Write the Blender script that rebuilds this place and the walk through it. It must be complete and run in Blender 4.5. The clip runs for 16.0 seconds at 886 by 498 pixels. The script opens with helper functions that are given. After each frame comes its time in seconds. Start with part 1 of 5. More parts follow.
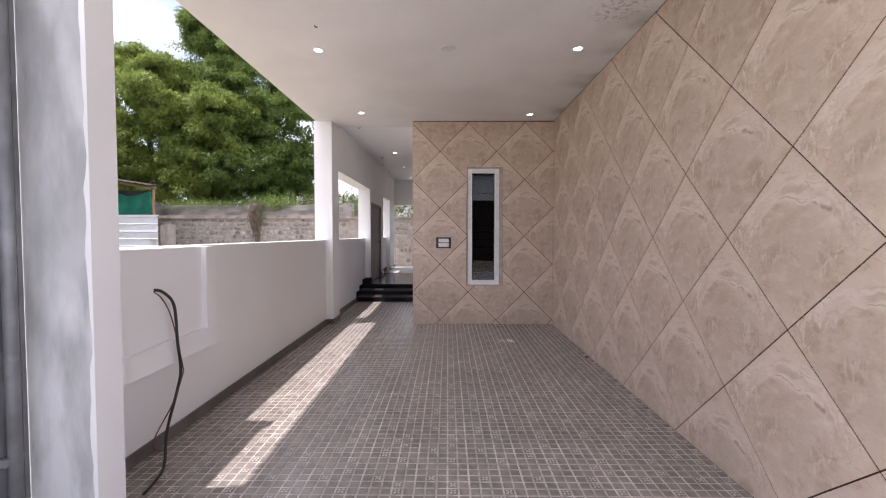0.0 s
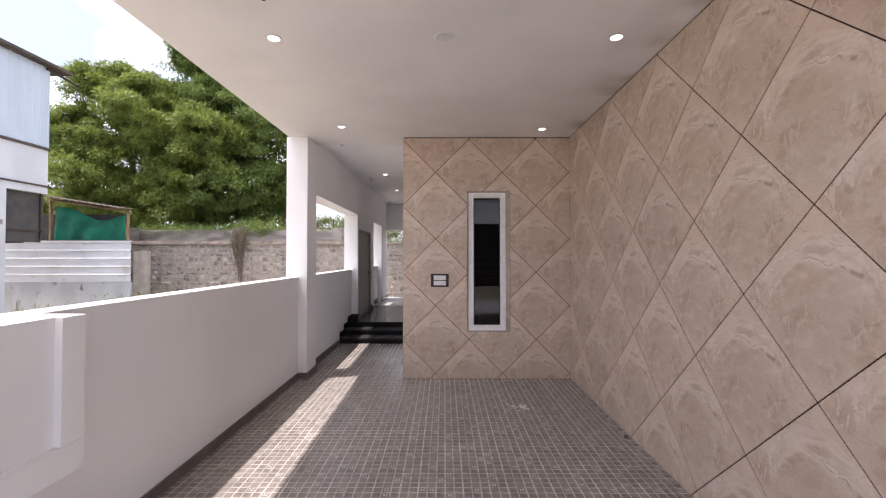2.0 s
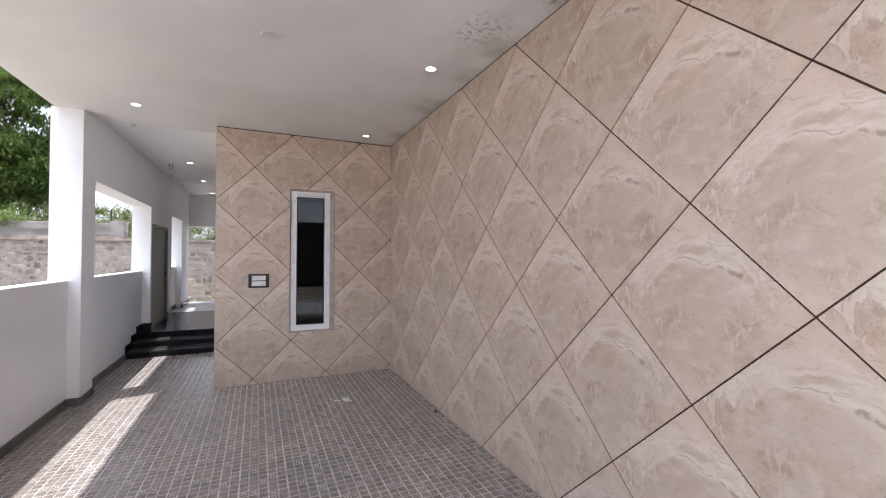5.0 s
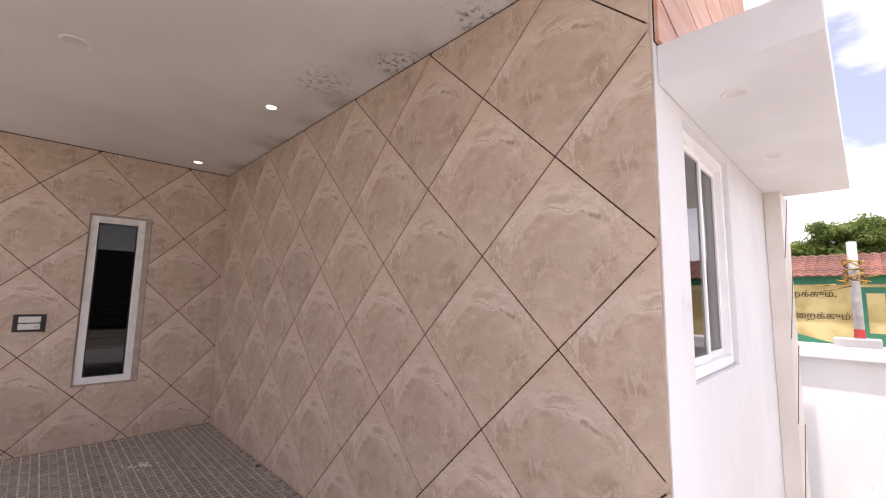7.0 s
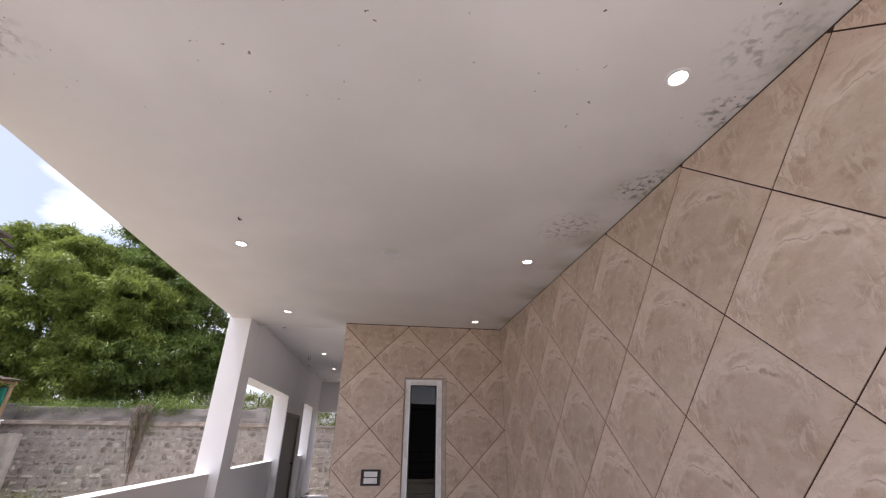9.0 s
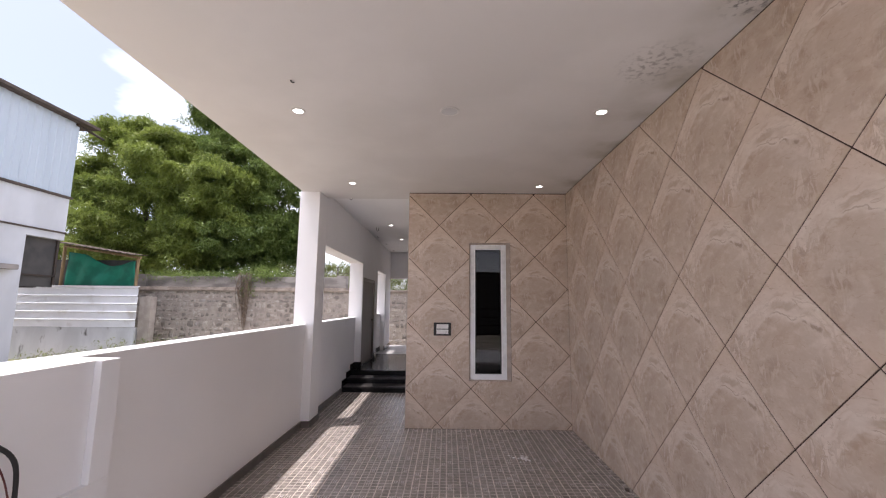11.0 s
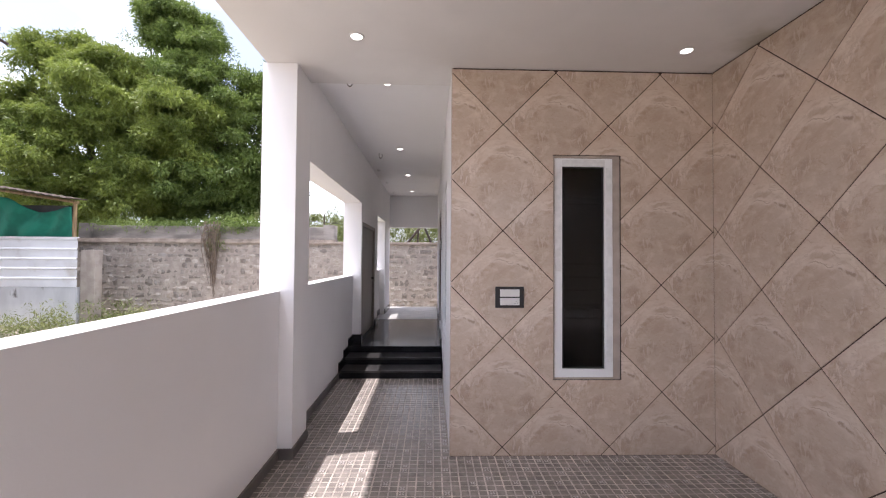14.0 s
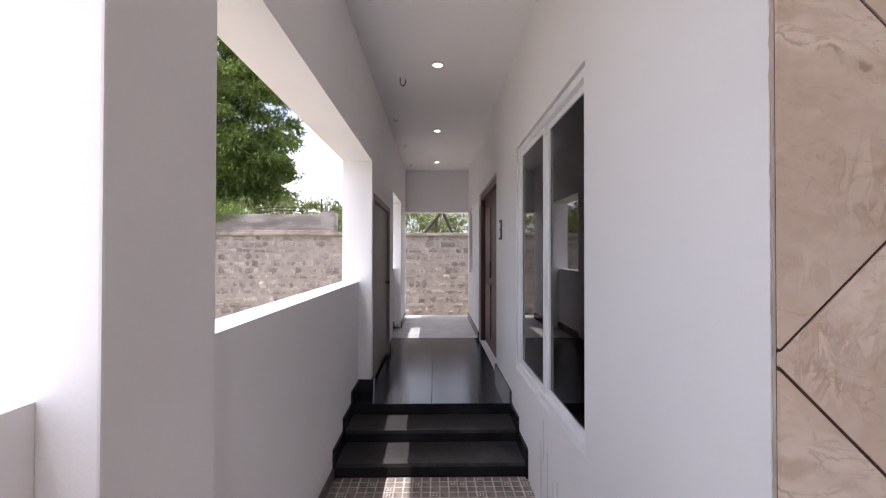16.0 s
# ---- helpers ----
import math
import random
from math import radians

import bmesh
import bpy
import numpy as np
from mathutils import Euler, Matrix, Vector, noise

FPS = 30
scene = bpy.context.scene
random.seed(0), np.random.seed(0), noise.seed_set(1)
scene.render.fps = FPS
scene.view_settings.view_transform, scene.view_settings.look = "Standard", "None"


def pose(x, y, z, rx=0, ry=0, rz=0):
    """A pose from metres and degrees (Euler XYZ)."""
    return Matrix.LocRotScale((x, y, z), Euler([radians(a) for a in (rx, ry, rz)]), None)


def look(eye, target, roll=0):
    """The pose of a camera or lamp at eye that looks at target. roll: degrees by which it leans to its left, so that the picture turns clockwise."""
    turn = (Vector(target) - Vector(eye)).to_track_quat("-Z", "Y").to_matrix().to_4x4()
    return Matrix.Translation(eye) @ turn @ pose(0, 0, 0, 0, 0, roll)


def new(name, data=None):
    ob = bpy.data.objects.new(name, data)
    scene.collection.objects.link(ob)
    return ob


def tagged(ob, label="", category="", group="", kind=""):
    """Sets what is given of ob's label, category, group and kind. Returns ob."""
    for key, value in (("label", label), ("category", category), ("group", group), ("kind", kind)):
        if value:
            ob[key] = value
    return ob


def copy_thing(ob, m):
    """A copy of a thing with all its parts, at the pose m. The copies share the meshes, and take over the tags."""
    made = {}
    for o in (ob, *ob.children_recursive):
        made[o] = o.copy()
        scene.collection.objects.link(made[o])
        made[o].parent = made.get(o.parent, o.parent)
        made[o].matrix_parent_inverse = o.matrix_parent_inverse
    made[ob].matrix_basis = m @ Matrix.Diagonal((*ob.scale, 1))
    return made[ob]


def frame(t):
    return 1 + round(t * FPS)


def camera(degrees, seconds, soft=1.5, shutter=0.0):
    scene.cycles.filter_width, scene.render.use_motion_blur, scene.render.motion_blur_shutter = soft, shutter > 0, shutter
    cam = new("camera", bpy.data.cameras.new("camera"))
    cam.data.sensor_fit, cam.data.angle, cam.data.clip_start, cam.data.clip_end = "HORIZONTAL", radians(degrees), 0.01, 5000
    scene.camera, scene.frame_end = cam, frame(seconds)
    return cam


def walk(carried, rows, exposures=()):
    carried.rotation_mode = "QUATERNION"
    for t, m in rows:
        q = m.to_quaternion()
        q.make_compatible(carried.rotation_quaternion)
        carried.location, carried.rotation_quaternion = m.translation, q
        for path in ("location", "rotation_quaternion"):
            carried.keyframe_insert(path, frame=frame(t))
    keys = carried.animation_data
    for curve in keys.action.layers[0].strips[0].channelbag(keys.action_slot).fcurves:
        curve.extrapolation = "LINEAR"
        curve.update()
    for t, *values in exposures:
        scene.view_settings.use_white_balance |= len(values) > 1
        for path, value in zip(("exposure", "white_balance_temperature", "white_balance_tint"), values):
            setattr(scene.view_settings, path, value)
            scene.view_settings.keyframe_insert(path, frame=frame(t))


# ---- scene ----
cam = camera(94.4, 16.0, soft=1.15)
PATH = [
    (0, (0.532, -6.249, 1.367), (0.508, -4.25, 1.298), 0.0),
    (0.5, (0.541, -6.012, 1.373), (0.525, -4.012, 1.406), 0.1),
    (1, (0.541, -5.729, 1.44), (0.528, -3.729, 1.484), 0.1),
    (1.5, (0.47, -5.455, 1.509), (0.461, -3.455, 1.553), 0.1),
    (2, (0.525, -5.242, 1.549), (0.518, -3.242, 1.586), 0.0),
    (2.5, (0.524, -5.165, 1.537), (0.52, -3.166, 1.573), 0.1),
    (3, (0.518, -5.177, 1.537), (0.542, -3.178, 1.571), 0.0),
    (3.5, (0.561, -5.231, 1.551), (0.678, -3.235, 1.582), 0.0),
    (4, (0.52, -5.328, 1.56), (0.821, -3.351, 1.593), 0.1),
    (4.5, (0.47, -5.413, 1.557), (1.018, -3.49, 1.59), 0.1),
    (5, (0.449, -5.474, 1.547), (1.273, -3.651, 1.583), 0.1),
    (5.2, (0.461, -5.486, 1.553), (1.392, -3.717, 1.589), 0.1),
    (7.3, (0.518, -5.714, 1.572), (1.922, -4.323, 1.876), 0.4),
    (7.5, (0.502, -5.731, 1.594), (1.87, -4.335, 2.016), 0.2),
    (8, (0.501, -5.76, 1.616), (1.639, -4.285, 2.344), 0.4),
    (8.5, (0.48, -5.666, 1.614), (1.165, -3.977, 2.438), 0.5),
    (9, (0.54, -5.587, 1.651), (0.786, -3.791, 2.496), 0.5),
    (9.5, (0.563, -5.576, 1.665), (0.593, -3.76, 2.501), 0.3),
    (10, (0.586, -5.543, 1.648), (0.559, -3.671, 2.352), 0.7),
    (10.2, (0.567, -5.527, 1.625), (0.539, -3.62, 2.228), 0.7),
    (12.3, (0.428, -4.978, 1.535), (0.449, -2.978, 1.594), 0.4),
    (12.5, (0.381, -4.815, 1.528), (0.411, -2.816, 1.587), 0.4),
    (13, (0.229, -4.357, 1.544), (0.269, -2.358, 1.596), 0.3),
    (13.5, (0.108, -3.821, 1.538), (0.153, -1.822, 1.594), 0.5),
    (14, (-0.156, -3.253, 1.545), (-0.1, -1.254, 1.594), 0.4),
    (14.5, (-0.335, -2.612, 1.547), (-0.285, -0.613, 1.593), 0.4),
    (15, (-0.505, -1.994, 1.555), (-0.453, 0.005, 1.587), 0.3),
    (15.5, (-0.588, -1.377, 1.551), (-0.54, 0.622, 1.571), 0.2),
    (16, (-0.641, -0.754, 1.546), (-0.604, 1.245, 1.567), 0.1),
]
walk(cam, [(t, look(eye, target, roll)) for t, eye, target, roll in PATH],
     exposures=[(0, 0.48, 6200, 18), (1.5, 0.50, 6250, 18), (3.5, 0.60, 6300, 18), (5, 0.70, 5850, 13), (7.3, 0.24, 6700, 22), (8.0, 0.12, 6600, 21), (8.5, 0.20, 6200, 18), (10, 0.22, 6250, 19),
                (12.5, 0.55, 6250, 18), (14.5, 0.66, 6100, 18), (16, 0.66, 6150, 18)])

# ---- daylight: one sun high over the open side, and a bright part-cloudy sky ----
SUN_DOWN = Vector((0.285, 0.06, -1.0))
sun = new("sun", bpy.data.lights.new("sun", "SUN"))
sun.data.energy, sun.data.angle, sun.data.color = 4.2, radians(0.6), (1.0, 0.95, 0.88)
sun.matrix_world = look(tuple(-20 * SUN_DOWN), (0, 0, 0))

world = bpy.data.worlds.new("sky")
scene.world = world
world.use_nodes = True
wn, wl = world.node_tree.nodes, world.node_tree.links
wn.clear()
sky = wn.new("ShaderNodeTexSky")
sky.sky_type, sky.sun_disc = "NISHITA", False
sky.sun_elevation, sky.sun_rotation = radians(73.7), radians(258)
sky.dust_density = 4.0
w_co = wn.new("ShaderNodeTexCoord")
w_map = wn.new("ShaderNodeMapping")
w_map.inputs["Scale"].default_value = (1.0, 1.0, 2.2)
cloud = wn.new("ShaderNodeTexNoise")
cloud.inputs["Scale"].default_value, cloud.inputs["Detail"].default_value = 2.1, 6
c_ramp = wn.new("ShaderNodeValToRGB")
c_ramp.color_ramp.elements[0].color = (0.11, 0.11, 0.11, 1)
c_ramp.color_ramp.elements[0].position, c_ramp.color_ramp.elements[1].position = 0.455, 0.68
w_mix = wn.new("ShaderNodeMix")
w_mix.data_type = "RGBA"
w_mix.inputs["B"].default_value = (18.5, 18.8, 19.5, 1)
w_bg = wn.new("ShaderNodeBackground")
w_bg.inputs["Strength"].default_value = 0.15
w_out = wn.new("ShaderNodeOutputWorld")
wl.new(w_co.outputs["Generated"], w_map.inputs["Vector"])
wl.new(w_map.outputs["Vector"], cloud.inputs["Vector"])
wl.new(cloud.outputs["Fac"], c_ramp.inputs["Fac"])
wl.new(c_ramp.outputs["Color"], w_mix.inputs["Factor"])
wl.new(sky.outputs["Color"], w_mix.inputs["A"])
wl.new(w_mix.outputs["Result"], w_bg.inputs["Color"])
wl.new(w_bg.outputs["Background"], w_out.inputs["Surface"])


# ---- materials ----
def material(name, colour, rough=0.6, metal=0.0, second=None, scale=6.0, detail=4, low=0.4, high=0.6,
             bump=0.0, bump_scale=80.0, stain=None, stain_scale=1.2, stain_low=0.58, stain_high=0.72,
             stretch=(1, 1, 1), vary=0.0, island=0.0, spec=0.5, coords="Object"):
    """A surface of two colours mixed by noise, stains at a larger scale, fine bump, and variation from piece to piece."""
    m = bpy.data.materials.new(name)
    m.use_nodes = True
    n, l = m.node_tree.nodes, m.node_tree.links
    b = n["Principled BSDF"]
    b.inputs["Roughness"].default_value, b.inputs["Metallic"].default_value = rough, metal
    b.inputs["Specular IOR Level"].default_value = spec
    co = n.new("ShaderNodeTexCoord")
    mp = n.new("ShaderNodeMapping")
    mp.inputs["Scale"].default_value = stretch
    l.new(co.outputs[coords], mp.inputs["Vector"])
    out = None

    def noise_mask(sc, lo, hi, det):
        t = n.new("ShaderNodeTexNoise")
        t.inputs["Scale"].default_value, t.inputs["Detail"].default_value = sc, det
        l.new(mp.outputs["Vector"], t.inputs["Vector"])
        r = n.new("ShaderNodeMapRange")
        r.inputs["From Min"].default_value, r.inputs["From Max"].default_value = lo, hi
        l.new(t.outputs["Fac"], r.inputs["Value"])
        return r.outputs["Result"]

    def blend(a, bcol, fac):
        x = n.new("ShaderNodeMix")
        x.data_type = "RGBA"
        if isinstance(a, tuple):
            x.inputs["A"].default_value = (*a, 1)
        else:
            l.new(a, x.inputs["A"])
        x.inputs["B"].default_value = (*bcol, 1)
        l.new(fac, x.inputs["Factor"])
        return x.outputs["Result"]

    out = blend(colour, second or tuple(c * 0.86 for c in colour), noise_mask(scale, low, high, detail))
    if stain:
        out = blend(out, stain, noise_mask(stain_scale, stain_low, stain_high, 6))
    if vary or island:
        src = n.new("ShaderNodeObjectInfo").outputs["Random"] if vary else n.new("ShaderNodeNewGeometry").outputs["Random Per Island"]
        amount = vary or island
        r = n.new("ShaderNodeMapRange")
        r.inputs["To Min"].default_value, r.inputs["To Max"].default_value = 1 - amount, 1 + amount
        l.new(src, r.inputs["Value"])
        hs = n.new("ShaderNodeHueSaturation")
        l.new(r.outputs["Result"], hs.inputs["Value"])
        l.new(out, hs.inputs["Color"])
        out = hs.outputs["Color"]
    l.new(out, b.inputs["Base Color"])
    if bump:
        t = n.new("ShaderNodeTexNoise")
        t.inputs["Scale"].default_value, t.inputs["Detail"].default_value = bump_scale, 5
        l.new(mp.outputs["Vector"], t.inputs["Vector"])
        u = n.new("ShaderNodeBump")
        u.inputs["Strength"].default_value, u.inputs["Distance"].default_value = bump, 0.01
        l.new(t.outputs["Fac"], u.inputs["Height"])
        l.new(u.outputs["Normal"], b.inputs["Normal"])
    return m


def glow(name, colour, strength):
    m = bpy.data.materials.new(name)
    m.use_nodes = True
    b = m.node_tree.nodes["Principled BSDF"]
    b.inputs["Base Color"].default_value = (*colour, 1)
    b.inputs["Emission Color"].default_value, b.inputs["Emission Strength"].default_value = (*colour, 1), strength
    return m


def marble():
    """Glazed onyx-look wall tile: beige clouds, pale wavy streaks and brown crackle; nearly one print on every tile."""
    m = bpy.data.materials.new("onyx_tile")
    m.use_nodes = True
    n, l = m.node_tree.nodes, m.node_tree.links
    b = n["Principled BSDF"]
    b.inputs["Roughness"].default_value = 0.24
    b.inputs["Specular IOR Level"].default_value = 0.45
    co, info = n.new("ShaderNodeTexCoord"), n.new("ShaderNodeObjectInfo")
    step = n.new("ShaderNodeMath")
    step.operation = "MULTIPLY"
    step.inputs[1].default_value = 2.99
    fl = n.new("ShaderNodeMath")
    fl.operation = "FLOOR"
    l.new(info.outputs["Random"], step.inputs[0])
    l.new(step.outputs[0], fl.inputs[0])
    tilt = n.new("ShaderNodeMath")
    tilt.operation = "MULTIPLY"
    tilt.inputs[1].default_value = 0.035
    l.new(fl.outputs[0], tilt.inputs[0])
    comb = n.new("ShaderNodeCombineXYZ")
    l.new(tilt.outputs[0], comb.inputs["Y"])
    add = n.new("ShaderNodeVectorMath")
    add.operation = "ADD"
    l.new(co.outputs["Object"], add.inputs[0])
    l.new(comb.outputs[0], add.inputs[1])

    def noise_of(scale, detail, distort, stretch=(1, 1, 1), offset=(0, 0, 0), turn=0.0):
        mp = n.new("ShaderNodeMapping")
        mp.inputs["Scale"].default_value, mp.inputs["Location"].default_value = stretch, offset
        mp.inputs["Rotation"].default_value = (0, turn, 0)
        l.new(add.outputs[0], mp.inputs["Vector"])
        t = n.new("ShaderNodeTexNoise")
        t.inputs["Scale"].default_value, t.inputs["Detail"].default_value, t.inputs["Distortion"].default_value = scale, detail, distort
        l.new(mp.outputs["Vector"], t.inputs["Vector"])
        return t.outputs["Fac"]

    def ramp(src, stops):
        r = n.new("ShaderNodeValToRGB")
        e = r.color_ramp.elements
        e[0].position, e[0].color = stops[0][0], (*stops[0][1], 1)
        e[1].position, e[1].color = stops[-1][0], (*stops[-1][1], 1)
        for p, c in stops[1:-1]:
            e.new(p).color = (*c, 1)
        l.new(src, r.inputs["Fac"])
        return r.outputs["Color"]

    def mix(a, bcol, fac):
        x = n.new("ShaderNodeMix")
        x.data_type = "RGBA"
        l.new(a, x.inputs["A"])
        x.inputs["B"].default_value = (*bcol, 1)
        l.new(fac, x.inputs["Factor"])
        return x.outputs["Result"]

    # the print: a pale streaked arch over a smooth grey middle, a brown lens and a dark crack under its crown, brown crust in the side corner
    def wobble(scale, detail, amount):
        t = n.new("ShaderNodeTexNoise")
        t.inputs["Scale"].default_value, t.inputs["Detail"].default_value = scale, detail
        l.new(add.outputs[0], t.inputs["Vector"])
        v = n.new("ShaderNodeVectorMath")
        v.operation = "MULTIPLY_ADD"
        v.inputs[1].default_value, v.inputs[2].default_value = (amount, 0, amount), (-amount / 2, 0, -amount / 2)
        l.new(t.outputs["Color"], v.inputs[0])
        return v.outputs[0]

    def plus(u, v):
        x = n.new("ShaderNodeVectorMath")
        x.operation = "ADD"
        l.new(u, x.inputs[0])
        l.new(v, x.inputs[1])
        return x.outputs[0]

    bent = plus(plus(add.outputs[0], wobble(6.0, 4, 0.13)), wobble(24.0, 5, 0.035))
    sep = n.new("ShaderNodeSeparateXYZ")
    l.new(bent, sep.inputs[0])
    px, pz = sep.outputs["X"], sep.outputs["Z"]

    def calc(op, a, c=0.0, d=0.0):
        x = n.new("ShaderNodeMath")
        x.operation = op
        for k, v in enumerate((a, c, d)):
            if isinstance(v, (int, float)):
                x.inputs[k].default_value = v
            else:
                l.new(v, x.inputs[k])
        return x.outputs[0]

    def soft(v, lo, hi):
        r = n.new("ShaderNodeMapRange")
        r.interpolation_type = "SMOOTHSTEP"
        r.inputs["From Min"].default_value, r.inputs["From Max"].default_value = lo, hi
        l.new(v, r.inputs["Value"])
        return r.outputs["Result"]

    def times(*fs):
        out = fs[0]
        for f in fs[1:]:
            out = calc("MULTIPLY", out, f)
        return out

    def ring(cx, cz, rx, rz):
        dx, dz = calc("DIVIDE", calc("SUBTRACT", px, cx), rx), calc("DIVIDE", calc("SUBTRACT", pz, cz), rz)
        return calc("SQRT", calc("ADD", calc("MULTIPLY", dx, dx), calc("MULTIPLY", dz, dz)))

    def blob(cx, cz, rx, rz):
        return soft(ring(cx, cz, rx, rz), 1.0, 0.35)

    def stroke(x0, z0, x1, z1, half):
        slope = (z1 - z0) / (x1 - x0)
        off = calc("ABSOLUTE", calc("SUBTRACT", pz, calc("MULTIPLY_ADD", px, slope, z0 - slope * x0)))
        mid = calc("ABSOLUTE", calc("SUBTRACT", px, (x0 + x1) / 2))
        return times(soft(off, half, half * 0.2), soft(mid, abs(x1 - x0) / 2, abs(x1 - x0) / 3))

    far_out = ring(0.01, -0.05, 0.30, 0.29)
    around = calc("ARCTAN2", calc("SUBTRACT", px, 0.01), calc("ADD", pz, 0.05))
    polar = n.new("ShaderNodeCombineXYZ")
    l.new(calc("MULTIPLY", around, 1.1), polar.inputs["X"])
    l.new(calc("MULTIPLY", far_out, 6.5), polar.inputs["Z"])
    l.new(tilt.outputs[0], polar.inputs["Y"])
    lines = n.new("ShaderNodeTexNoise")
    lines.inputs["Scale"].default_value, lines.inputs["Detail"].default_value, lines.inputs["Distortion"].default_value = 1.6, 7, 0.4
    l.new(polar.outputs[0], lines.inputs["Vector"])
    streak = lines.outputs["Fac"]

    col = ramp(noise_of(3.0, 5, 0.4, offset=(3.1, 0, 1.7)), [(0.32, (0.54, 0.412, 0.315)), (0.5, (0.605, 0.473, 0.375)), (0.68, (0.66, 0.535, 0.44))])
    col = mix(col, (0.515, 0.412, 0.328), times(blob(0.04, -0.08, 0.40, 0.36), 0.8))
    col = mix(col, (0.47, 0.35, 0.26), times(soft(noise_of(6.5, 6, 0.5, (1, 1, 1.2), (5.5, 0, 3.3)), 0.48, 0.68), 0.62))
    over = soft(pz, -0.04, 0.09)
    arch = times(soft(calc("ABSOLUTE", calc("SUBTRACT", far_out, 1.0)), 0.34, 0.1), over)
    col = mix(col, (0.74, 0.635, 0.545), times(arch, soft(streak, 0.30, 0.64), 0.66))
    col = mix(col, (0.45, 0.335, 0.25), times(arch, soft(streak, 0.45, 0.32), 0.25))
    col = mix(col, (0.44, 0.325, 0.235), times(blob(0.0, 0.225, 0.12, 0.032), 0.6))
    rim = times(soft(calc("ABSOLUTE", calc("SUBTRACT", far_out, 0.76)), 0.10, 0.02), soft(px, 0.05, -0.12), soft(pz, -0.1, 0.06))
    col = mix(col, (0.45, 0.325, 0.23), times(rim, soft(noise_of(16, 7, 0.6, offset=(7.0, 0, 1.1)), 0.4, 0.58), 0.75))
    veins = noise_of(15, 9, 0.9, (1.9, 1, 0.75), (2.0, 0, 0.3), 0.45)
    ridges = soft(calc("ABSOLUTE", calc("SUBTRACT", veins, 0.5)), 0.075, 0.0)
    for cx, cz, rx, rz, amount in ((-0.32, 0.02, 0.10, 0.13, 1.0), (-0.20, 0.06, 0.08, 0.10, 0.45), (-0.10, -0.08, 0.10, 0.07, 0.7), (0.20, -0.10, 0.11, 0.13, 0.75),
                                   (-0.13, -0.21, 0.10, 0.10, 0.5), (0.07, -0.27, 0.10, 0.08, 0.4), (0.30, 0.05, 0.08, 0.08, 0.45)):
        zone = blob(cx, cz, rx, rz)
        col = mix(col, (0.70, 0.60, 0.51), times(zone, soft(veins, 0.52, 0.66), 0.45 * amount))
        col = mix(col, (0.43, 0.305, 0.21), times(zone, soft(veins, 0.54, 0.36), 0.62 * amount))
        col = mix(col, (0.29, 0.195, 0.135), times(zone, ridges, 0.5 * amount))
    col = mix(col, (0.72, 0.62, 0.53), times(stroke(-0.16, 0.185, 0.2, 0.16, 0.02), 0.6))
    col = mix(col, (0.25, 0.17, 0.12), times(stroke(0.09, 0.16, 0.19, 0.13, 0.011), soft(veins, 0.35, 0.55), 0.6))
    col = mix(col, (0.30, 0.21, 0.15), times(stroke(-0.08, 0.185, 0.09, 0.168, 0.006), 0.5))
    col = mix(col, (0.40, 0.29, 0.21), times(stroke(0.10, -0.13, 0.27, -0.02, 0.010), 0.5))
    hair = soft(calc("ABSOLUTE", calc("SUBTRACT", noise_of(9, 8, 0.9, (0.8, 1, 1.6), (1.3, 0, 5.2), 0.3), 0.5)), 0.025, 0.0)
    col = mix(col, (0.42, 0.305, 0.22), times(hair, soft(streak, 0.44, 0.6), 0.55))
    grain = noise_of(46, 8, 0.5, (1, 1, 1.4), (9.0, 0, 2.0), 0.4)
    col = mix(col, (0.44, 0.33, 0.245), times(soft(grain, 0.50, 0.34), 0.12))
    col = mix(col, (0.71, 0.60, 0.505), times(soft(grain, 0.54, 0.70), 0.15))
    veil = soft(noise_of(12, 6, 0.3, (1, 1, 1.3), (4.4, 0, 8.2)), 0.46, 0.72)
    col = mix(col, (0.69, 0.58, 0.485), times(veil, 0.45))
    hs = n.new("ShaderNodeHueSaturation")
    r = n.new("ShaderNodeMapRange")
    r.inputs["To Min"].default_value, r.inputs["To Max"].default_value = 0.96, 1.04
    l.new(info.outputs["Random"], r.inputs["Value"])
    l.new(r.outputs["Result"], hs.inputs["Value"])
    l.new(col, hs.inputs["Color"])
    l.new(hs.outputs["Color"], b.inputs["Base Color"])
    return m


